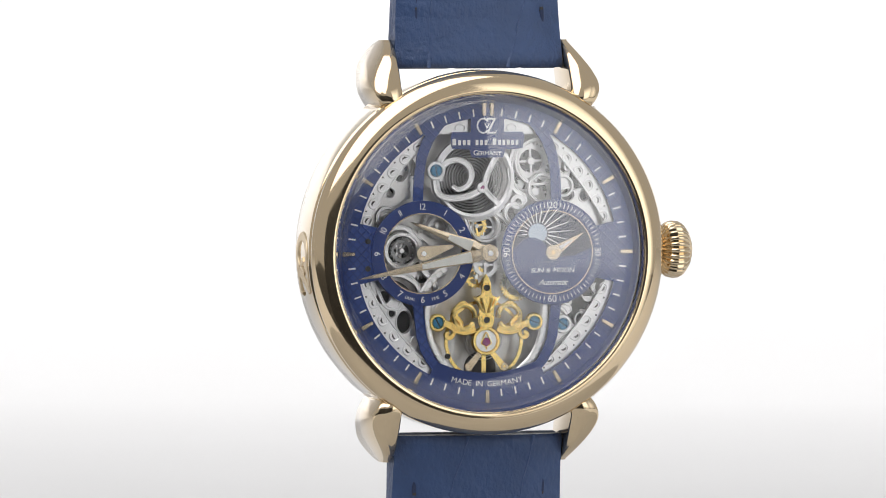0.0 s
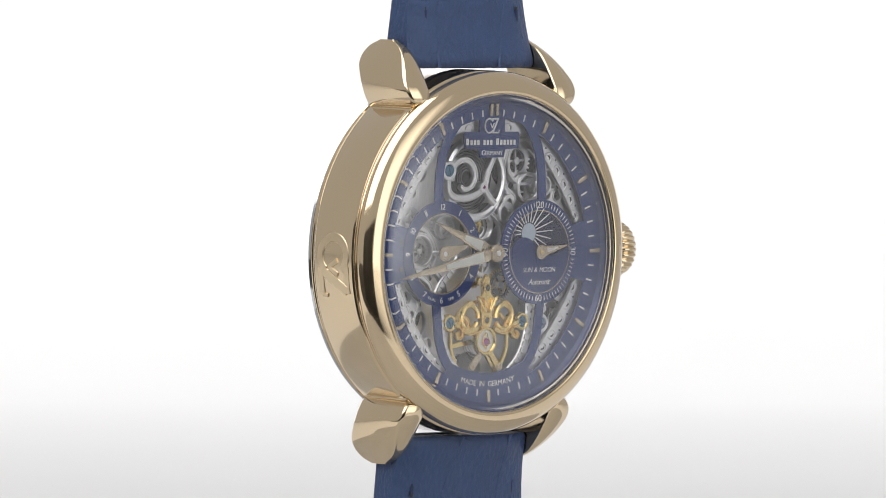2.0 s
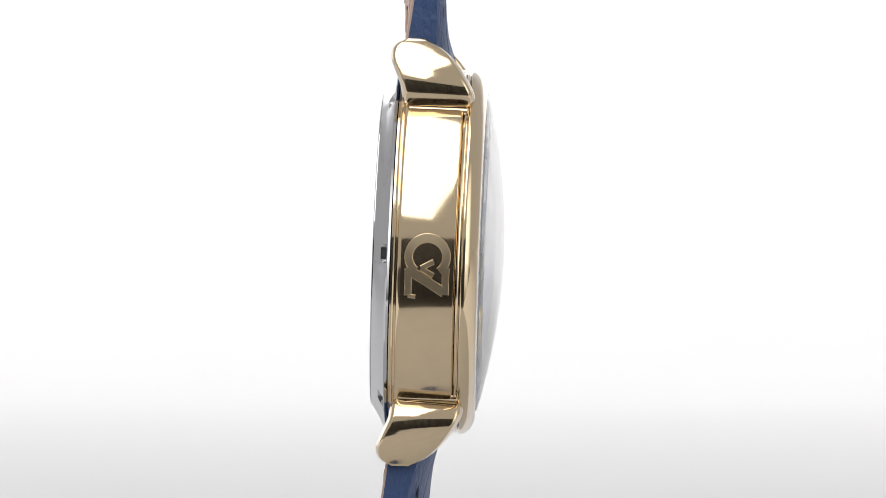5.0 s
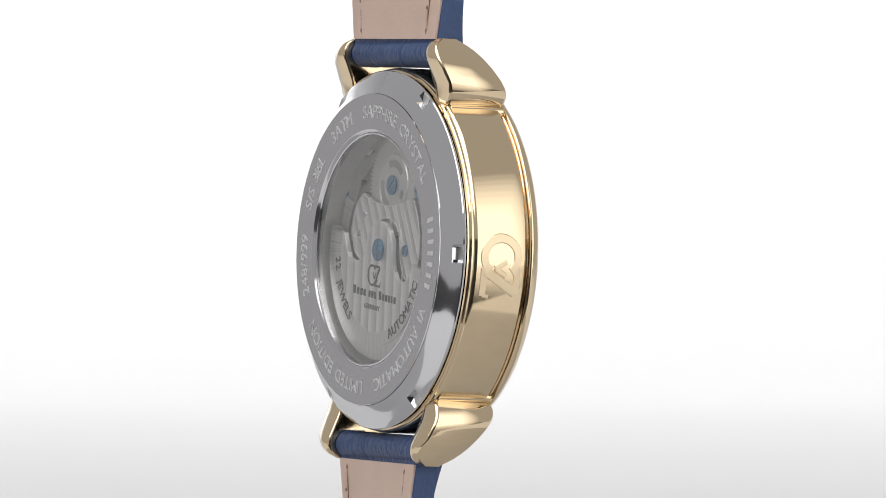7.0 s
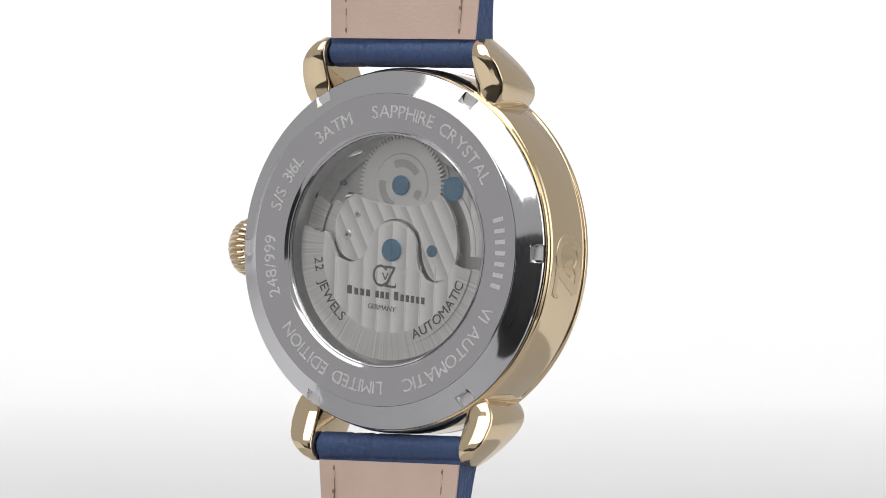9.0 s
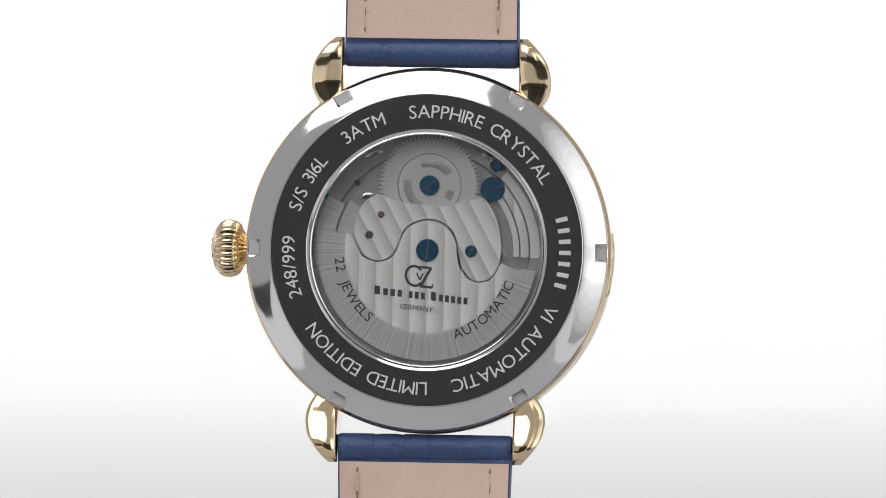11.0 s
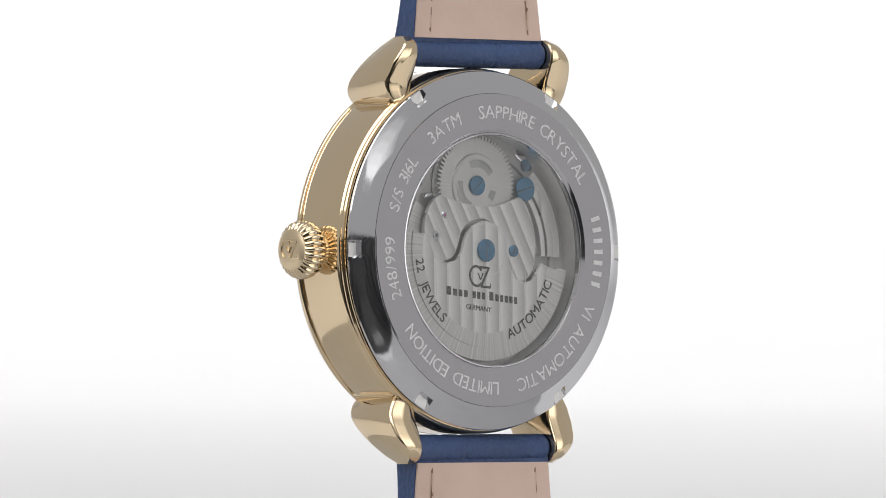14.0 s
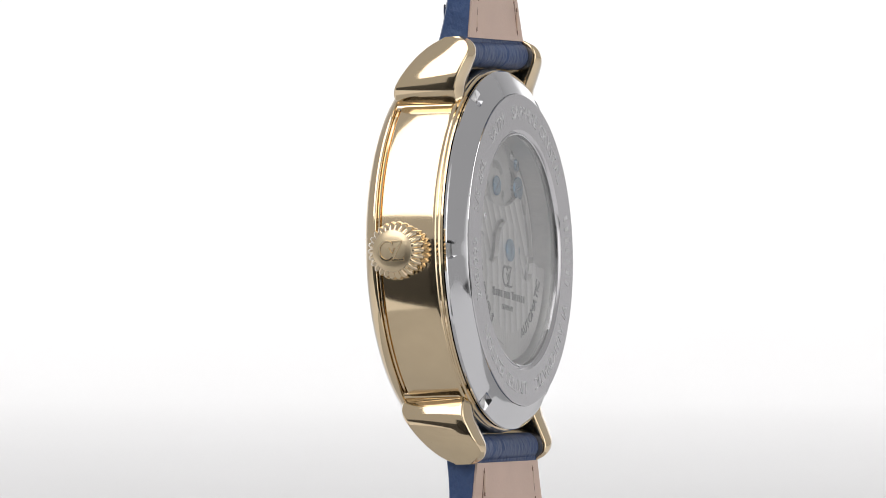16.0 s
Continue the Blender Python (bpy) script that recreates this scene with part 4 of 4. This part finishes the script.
def balance_bridge():
    y = -7.0
    zc = -156
    br = part("balance_bridge", lathe([(19, y + 2), (19, y - 5), (20.5, y - 7), (24, y - 7), (26, y - 4), (26, y + 3)], 48, c=(0, zc)), M_GOLDY, watch, "ornate gilt balance bridge with scrolls")
    part("jewel_seat", disc(19, y - 3, y + 2, (0, zc), 40), M_SILVER, br)
    part("jewel", disc(7.5, y - 5.5, y - 3, (0, zc - 2), 24, ch=1.5), M_RUBY, br)
    part("spring_clip", sweep([(0, zc - 15), (-2, zc - 9), (-9, zc - 4), (-6, zc + 3), (-2.5, zc + 12), (0, zc + 15), (2.5, zc + 12), (6, zc + 3), (9, zc - 4), (2, zc - 9), (0, zc - 15)], y - 5.5, 2, 2.4, n=6, steps=4), M_GOLDY, br)
    # stem with leaf tip
    tip = bmesh.new()
    side = [(4, -44), (8, -53), (9.5, -62), (7, -71), (9, -76), (19, -78), (16, -90), (11, -103), (15, -112), (14, -124), (10, -134)]
    plate([(0, -38)] + side + [(-a, b) for a, b in reversed(side)], y - 6, y + 2, tip)
    bmesh.ops.bevel(tip, geom=[e for e in tip.edges if abs(e.verts[0].co.y - e.verts[1].co.y) < 1 and e.verts[0].co.y < y - 3], offset=2, segments=2, affect="EDGES")
    part("stem", tip, M_GOLDY, br)
    for z, r in ((-62, 5), (-119, 5)):
        part("stem_hole", disc(r, y - 6.6, y - 4, (0, z), 20), M_DARK, br)
        part("hole_rim", lathe([(r, y - 6), (r + 1, y - 8), (r + 2.6, y - 8), (r + 3.4, y - 6)], 24, c=(0, z)), M_GOLDY, br)
    for s in (-1, 1):
        f = lambda pts: [(s * a, b) for a, b in pts]
        part("leaf", sweep(f([(3, -106), (12, -94), (18, -84), (24, -78)]), y - 7, 7, 7, taper=0.5), M_GOLDY, br)
        part("leaf", sweep(f([(3, -106), (7, -92), (10, -80)]), y - 8, 5, 6, taper=0.4), M_GOLDY, br)
        ring = [(41 + 20 * math.cos(radians(a)), -113 + 21 * math.sin(radians(a))) for a in range(-150, 191, 28)]
        part("scroll_ring", sweep(f(ring), y - 5, 10, 10), M_GOLDY, br)
        part("scroll", channel(f([(54, -96), (60, -108), (52, -116), (46, -126), (54, -134), (62, -128)]), y - 6, 8.5, 8, taper=0.3), M_GOLDY, br)
        part("scroll", channel(f([(20, -134), (36, -139), (52, -137), (66, -128), (78, -124)]), y - 4, 14, 11), M_GOLDY, br)
        part("scroll", channel(f([(58, -134), (62, -146), (70, -150), (74, -144), (68, -139)]), y - 6, 8.5, 8, taper=0.3), M_GOLDY, br)
        part("scroll", channel(f([(34, -92), (42, -88), (50, -92), (58, -100)]), y - 6.5, 8, 7, taper=0.3), M_GOLDY, br)
        part("screw_eye", lathe([(9.5, y + 3), (9.5, y - 4), (11, y - 6), (14, y - 6), (16, y - 3), (16, y + 3)], 32, c=(s * 88, -123)), M_GOLDY, br)
        blued_screw(s * 88, y - 1, -123, 9.5, br, 60 if s < 0 else 20)
        arm = [(s * 5, zc - 20), (s * 12, zc - 15), (s * 40, zc - 46), (s * 36, zc - 52), (s * 28, zc - 52)]
        part("regulator_arm", plate(arm, y - 5, y - 1), M_GOLDY if s > 0 else M_HAND, br)
        part("arm_screw", lathe([(2.5, y - 5), (3, y - 7.5), (6, y - 7.5), (7, y - 5)], 20, c=(s * 33, zc - 45)), M_HAND, br)
    # the balance wheel behind, turned by motions()
    w = part("balance_wheel", lathe([(66, -3), (66, 3), (71.5, 3), (71.5, -3)], 72), M_GOLDY, watch, "gilt balance wheel with hairspring")
    for k in range(3):
        part("spoke", box(-4, 4, -2, 2, 4, 67, turn=120 * k + 60), M_GOLDY, w)
    part("hub", disc(8, -6, 6, (0, 0), 24), M_GOLDY, w)
    coil = bmesh.new()
    for r in (14, 19, 24, 29, 34):
        lathe([(r, 4), (r + 0.7, 2.5), (r + 1.4, 4)], 40, coil)
    part("hairspring", coil, M_SILVER, w)
    w.location = (0, 8 * K, zc * K)
    return w


balance_wheel = balance_bridge()


def crystal():
    dome = lambda r, top: top - (math.sqrt(1060 ** 2 - r * r) - math.sqrt(1060 ** 2 - 275 ** 2))
    prof = [(281.5, -36), (281, -46), (279.5, -49)] + [(r, dome(r, -51)) for r in (275, 262, 240, 210, 175, 135, 90, 45, 0.5)] + [(r, dome(r, -44)) for r in (0.5, 45, 90, 135, 175, 210, 240, 262)] + [(273, -42), (277, -38)]
    ob = part("crystal", lathe(prof, 128), M_GLASS, watch, "slightly domed clear watch glass", angle=60)
    ob.visible_shadow = False


crystal()


# ---- the back
BACK_Y = -2.0
M_ETCH = mat("etched_steel", (0.68, 0.68, 0.69), 0.55, 0.5)
M_STRIPE = mat("striped_steel", (0.60, 0.59, 0.58), 1, 0.27, var=0.10, var_scale=1200, stretch=(1, 1, 7), bump=0.15, bump_scale=5000)
M_RADIAL = mat("radially_brushed_steel", (0.63, 0.62, 0.61), 1, 0.28, var=0.06, var_scale=1200)


def radial_grain(m, centre=(0, 0), low=0.48, high=0.80):
    """Brushing that runs outwards from the middle."""
    nt = m.node_tree
    b = nt.nodes["Principled BSDF"]
    tc = nt.nodes.new("ShaderNodeTexCoord")
    g = nt.nodes.new("ShaderNodeTexGradient")
    g.gradient_type = "RADIAL"
    mp = nt.nodes.new("ShaderNodeMapping")
    mp.vector_type = "TEXTURE"
    mp.inputs["Location"].default_value = (centre[0] * K, 0, centre[1] * K)
    mp.inputs["Rotation"].default_value = (radians(90), 0, 0)
    nt.links.new(tc.outputs["Object"], mp.inputs["Vector"])
    nt.links.new(mp.outputs[0], g.inputs["Vector"])
    n = nt.nodes.new("ShaderNodeTexNoise")
    n.noise_dimensions = "1D"
    n.inputs["Scale"].default_value, n.inputs["Detail"].default_value = 260, 5
    nt.links.new(g.outputs["Fac"], n.inputs["W"])
    r = nt.nodes.new("ShaderNodeMapRange")
    r.inputs["To Min"].default_value, r.inputs["To Max"].default_value = 0.28, 0.52
    nt.links.new(n.outputs["Fac"], r.inputs["Value"])
    nt.links.new(r.outputs[0], b.inputs["Roughness"])
    mx = nt.nodes.new("ShaderNodeMix")
    mx.data_type = "RGBA"
    mx.inputs["A"].default_value, mx.inputs["B"].default_value = (low, low * 0.985, low * 0.965, 1), (high, high * 0.985, high * 0.965, 1)
    nt.links.new(n.outputs["Fac"], mx.inputs["Factor"])
    nt.links.new(mx.outputs["Result"], b.inputs["Base Color"])


radial_grain(M_RADIAL, low=0.38, high=0.86)
M_WHEEL = mat("brushed_wheel_steel", (0.63, 0.62, 0.61), 1, 0.28, var=0.06, var_scale=1200)
radial_grain(M_WHEEL, (0, 115))
M_PLATE = mat("grained_plate", (0.40, 0.395, 0.39), 1, 0.40, var=0.25, var_scale=900, bump=0.3, bump_scale=4000)
M_DIAGONAL = mat("diagonally_striped_steel", (0.62, 0.61, 0.60), 1, 0.27, bump=0.12, bump_scale=4500)
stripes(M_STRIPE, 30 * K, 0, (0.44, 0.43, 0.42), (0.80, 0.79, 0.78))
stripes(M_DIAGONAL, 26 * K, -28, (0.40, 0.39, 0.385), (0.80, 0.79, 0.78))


def flip(pts):
    return [(-x, z) for x, z in pts]


def case_back():
    """Steel back with six key notches, a flat lettered ring and a window."""
    n = 360
    notch_at = (-30, 30, 90, 147, 210, 270)
    bm = bmesh.new()
    rows = []
    for i in range(n):
        a = 360 * i / n
        cut = any(abs((a - q + 180) % 360 - 180) < 3.0 for q in notch_at)
        prof = [(300, 107), (315.5, 107), (317, 111)] + ([(316, 111.6), (296.8, 111.6), (295.5, 123.5)] if cut else [(315.5, 113), (306.5, 118.5), (295.5, 124)]) + [(279, 134), (276, 136.5), (276, 128)]
        rows.append([bm.verts.new((-r * math.sin(radians(a)), y, r * math.cos(radians(a)))) for r, y in prof])
    for i in range(n):
        p, q = rows[i], rows[(i + 1) % n]
        for k in range(len(p) - 1):
            bm.faces.new((p[k], p[k + 1], q[k + 1], q[k]))
    back = part("case_back", bm, M_STEEL, watch, "polished steel case back with key notches", angle=20)
    for q in notch_at:
        part("notch_floor", sector(297.2, 315, -q - 2.7, -q + 2.7, 112.3, 111, 5), M_BRUSH, back)
    ring = part("lettered_ring", lathe([(276, 130), (275.5, 138), (274, 139), (272.5, 139), (213.4, 139), (212.2, 139), (211, 138.2), (207, 134.5), (205.5, 131), (205.5, 118), (212, 112), (276, 112)], 160), M_RING, back, "flat steel ring with engraved lettering", angle=18)
    y = 139.0
    for text, mid in (("SAPPHIRE CRYSTAL", 25.8), ("3ATM", -28.3), ("S/S 316L", -61.5), ("248/999", -98), ("VI", 116.5), ("AUTOMATIC", 146), ("LIMITED EDITION", 207.5)):
        part("engraving", arc_text(text, 232, mid, 33, y - 0.2, 0.7, front=False, gap=0.075, space=0.34), M_ETCH, ring)
    # the model code as plain bars
    for k in range(7):
        part("code_bar", sector(233, 254, -(76.5 + 4.6 * k) - 0.9, -(76.5 + 4.6 * k) + 0.9, y + 0.5, y - 1, 4), M_ETCH, ring)
    part("window_rim", lathe([(207, 133.5), (206.4, 135.2), (204.8, 135.6), (203.2, 134.6), (203.2, 126), (207, 126)], 144), M_STEEL, back)
    g = part("back_window", disc(204, 127.5, 132.5, (0, 0), 96, ch=0.8), M_GLASS, back, "clear back window")
    g.visible_shadow = False
    return back


case_back()


BACK_Y = -17.0


def movement_back():
    rim = part("movement_back", disc(262, 62, 92, (0, 0), 96, ch=2), M_PLATE, movement, "brushed movement plate")
    part("inner_wall", lathe([(206, 92), (206, 137), (214, 137), (214, 92)], 120), M_BRUSH, movement)
    part("step_ring", lathe([(176, 92), (176, 97), (178, 99), (206, 99), (206, 92)], 120), M_PLATE, movement)
    # ratchet wheel with kidney slots
    c = (0, 115)
    part("wheel_well", disc(96, 92, 95.5, c, 64), M_PLATE, movement)
    w = part("ratchet_wheel", gear(90, 72, 8, 20, 97, 102, c), M_WHEEL, movement, "large brushed ratchet wheel")
    part("wheel_boss", lathe([(18, 101), (18, 104), (55, 104), (57, 102), (57, 100), (18, 100)], 64, c=c), M_WHEEL, movement, "raised wheel centre")
    for mid, half in ((18, 40), (115, 12), (-118, 40)):
        p = arc(39, mid - half, mid + half, 9, c)
        part("kidney_slot", sweep(flip(p), 104, 14, 1.2, n=8, steps=3), M_PLATE, movement)
        part("slot_edge", sweep(flip(arc(46.5, mid - half, mid + half, 9, c)), 104.3, 1.6, 1.4, n=6, steps=2), M_ETCH, movement)
    part("boss_line", annulus(51, 52.4, 104.4, 103, 64, c), M_ETCH, movement)
    blued_screw(0, 104, 115, 17.5, movement, 40, front=False)
    blued_screw(-112, 104, 110, 21.5, movement, 15, front=False)
    blued_screw(-117, 100, 152, 11, movement, 60, front=False)
    blued_screw(186, 97, 96, 7, movement, 60, front=False)
    # holes drawn as dark discs, the shade put into their colour
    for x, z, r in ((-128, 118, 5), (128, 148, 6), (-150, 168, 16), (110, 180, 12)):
        part("shade_disc", disc(r, 92, 99.4, (-x, z), 24), M_DARK, movement)
    for p in ([(-114, 164), (-98, 171), (-84, 174)], [(-120, 92), (-112, 97), (-100, 98)], [(92, 172), (102, 166), (110, 160)]):
        part("polished_step", sweep(flip(p), 99, 9, 7, n=8, taper=0.6, steps=4), M_STEEL, movement)
    # curved brushed steps beside the ratchet wheel
    for r0, r1, h, m in ((150, 160, 103, M_BRUSH), (163, 177, 106, M_STRIPE), (180, 196, 101, M_BRUSH)):
        part("curved_step", sector(r0, r1, -93, -44, h, 92, 30), m, movement)
    for r0, r1, a0, a1, h in ((168, 200, 62, 98, 103), (130, 164, 58, 84, 101)):
        part("curved_step", sector(r0, r1, a0, a1, h, 92, 24), M_RADIAL, movement)
    # striped bridge
    pts = [(-92, 98), (-112, 84), (-126, 58), (-130, 34), (-124, 6), (-108, -12), (-88, -18), (-66, -10), (-54, 10), (-46, 34), (-28, 50), (0, 57), (28, 50), (48, 30), (54, 4), (60, -24), (74, -46), (92, -52), (112, -44), (124, -22), (128, 10), (122, 48), (108, 78), (92, 94), (66, 86), (34, 79), (0, 78), (-34, 82), (-64, 88)]
    pts = [(p.x, p.z) for p in smooth_path([(x, 0, z) for x, z in pts + pts[:1]], 3)][:-1]
    br = bmesh.new()
    plate(flip(pts), 104, 113, br)
    bmesh.ops.bevel(br, geom=[e for e in br.edges if e.verts[0].co.y > 112 and e.verts[1].co.y > 112], offset=1.6, segments=1, affect="EDGES")
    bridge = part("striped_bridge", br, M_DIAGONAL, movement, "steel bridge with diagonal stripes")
    part("bridge_edge", sweep(flip(pts + pts[:2]), 112.6, 2.0, 2.0, n=6, steps=1), M_ETCH, bridge)
    for k in range(9):
        u = -118 + 30 * k
        lo, hi = (max(-124, u - 70), u), (u, u)
        # short pale strips painted as stripe-edge glints, cut to the bridge by their ends
        ends = {0: (30, 6), 1: (78, -8), 2: (86, 18), 3: (78, 40), 4: (76, 60), 5: (78, 22), 6: (84, -30), 7: (84, -44), 8: (58, -8)}[k]
        a, b = ends
        xa, xb = u - (a - 20) * 0.55, u - (b - 20) * 0.55
        part("stripe", plate(flip([(xa, a), (xa + 1.6, a), (xb + 1.6, b), (xb, b)]), 112.8, 113.5), M_ETCH, bridge)
    for x, z, r in ((-84, 62, 6.5), (-104, 26, 8)):
        part("bridge_pin", lathe([(r * 0.4, 113), (r * 0.45, 114.5), (r * 0.8, 114.5), (r, 113.2)], 24, c=(-x, z)), M_STEEL, bridge)
        part("pin_hole", disc(r * 0.42, 112, 113.8, (-x, z), 16), M_RUBY if r < 7 else M_DARK, bridge)
    blued_screw(-76, 112, 0, 10.5, movement, 60, front=False)
    # the winding rotor
    hub = arc(51, -78, 78, 20)
    pts = hub + [(51, -10), (56, -32), (70, -50), (92, -58), (112, -52), (124, -36), (130, -22), (138, -26), (146, -28)] + arc(149, 101, 282, 50) + [(-136, 28), (-128, 10), (-116, -14), (-90, -24), (-66, -18), (-54, -4)]
    rb = bmesh.new()
    plate(flip(pts), 118, 126, rb)
    bmesh.ops.bevel(rb, geom=[e for e in rb.edges if e.verts[0].co.y > 125 and e.verts[1].co.y > 125], offset=1.3, segments=1, affect="EDGES")
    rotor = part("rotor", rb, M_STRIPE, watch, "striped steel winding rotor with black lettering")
    part("rotor_edge", sweep(flip(pts[-6:] + hub + pts[20:29]), 125.6, 1.8, 1.8, n=6, steps=2), M_ETCH, rotor)
    part("rotor_weight", sector(146, 171, -101, -281, 126.6, 114, 60), M_RADIAL, rotor)
    part("rotor_rim", sector(171, 194, -100, -282, 124.6, 112, 60), M_RADIAL, rotor)
    part("hub_line", annulus(46.5, 48, 126.4, 125, 64), M_ETCH, rotor)
    # thin pale strips painted as the gleam along the rotor's bands
    for u in (-116, -88, -58, -28, 2, 32, 62, 92):
        top = -26 if abs(u) > 50 else -30
        bot = -math.sqrt(max(0, 144 ** 2 - u * u))
        part("stripe", box(-u - 0.7, -u + 0.7, 126.5, 125, bot, top), M_ETCH, rotor)
    blued_screw(0, 126, 0, 20, rotor, 85, front=False)
    y = 126.0
    part("lettering", arc_text("22", 164, 260, 25, 126.6, 1.2, front=False, inward=True), M_BLACK, rotor)
    part("lettering", arc_text("JEWELS", 164, 234, 25, 126.6, 1.2, front=False, inward=True), M_BLACK, rotor)
    part("lettering", arc_text("AUTOMATIC", 164, 136, 25, 126.6, 1.2, front=False, inward=True, gap=0.06), M_BLACK, rotor)
    part("emblem", emblem(bmesh.new(), 36, lambda u, v, h: (-(u - 14), y + 0.9 * h, -46 + v - 0.1 * u)), M_BLACK, rotor, "dark printed emblem")
    x = -92.0
    for n, wide in ((4, 12.6), (3, 10.8), (6, 10.9)):
        for k in range(n):
            w = wide + (3 if k == 0 and n != 3 else 0)
            x1, up = x + w * 0.62, (-72 if k == 0 and n != 3 else -75)
            part("name_bar", plate(flip([(x, up - 0.1 * x), (x1, up - 0.1 * x1), (x1, -87 - 0.1 * x1), (x, -87 - 0.1 * x)]), y - 0.5, y + 0.9), M_BLACK, rotor)
            x += w
        x += 7
    part("lettering", line_text("GERMANY", -18, -106, 13, y, 0.8, front=False, turn=6), M_BLACK, rotor)


movement_back()


# ---- what moves
TURN = [(0, 14.71, 57.6), (0.5, 21.59, 58.3), (1, 28.75, 58.2), (1.5, 36.11, 56.6), (2, 43.58, 53.2), (2.5, 51.11, 48.1), (3, 58.66, 41.5), (3.5, 66.19, 33.6),
        (4, 73.69, 24.7), (4.6, 82.62, 13.0), (5.2, 91.48, 1.3), (5.8, 100.26, -10.1), (6.5, 110.44, -21.6), (7, 117.68, -29.1), (7.5, 124.91, -35.4), (8, 132.14, -39.8),
        (8.5, 139.38, -42.9), (9, 146.64, -44.0), (9.6, 155.40, -43.9), (10.2, 164.21, -41.1), (10.8, 173.07, -37.2), (11.5, 183.49, -30.1), (12, 190.96, -26.6), (12.5, 198.46, -23.1),
        (13, 205.96, -19.6), (13.5, 213.45, -16.6), (14, 220.92, -13.7), (14.5, 228.33, -11.4), (15, 235.68, -9.4), (15.5, 242.93, -7.1), (16, 250.07, -5.0)]


def motions():
    rows = []
    for t, turn, shift in TURN:
        m = Matrix.Translation((shift * K, 0, H)) @ pose(0, 0, 0, 0, 0, turn) @ pose(0, 0, 0, 2.05, 0, 0) @ pose(0, 0, 0, 0, -0.67, 0)
        rows.append((t, m))
    walk(watch, rows)
    rows, wheel = [], []
    for i in range(0, 65):
        t = i * 0.25
        turn = 58 + 11 * t
        rows.append((t, pose(118 * K, (D - 6) * K, 0) @ pose(0, 0, 0, 0, turn, 0)))
    walk(seconds_hand, rows)
    for i in range(0, 161):
        t = i * 0.1
        wheel.append((t, pose(0, 8 * K, -156 * K) @ pose(0, 0, 0, 0, 38 * math.sin(2 * math.pi * 1.37 * t), 0)))
    walk(balance_wheel, wheel)


motions()
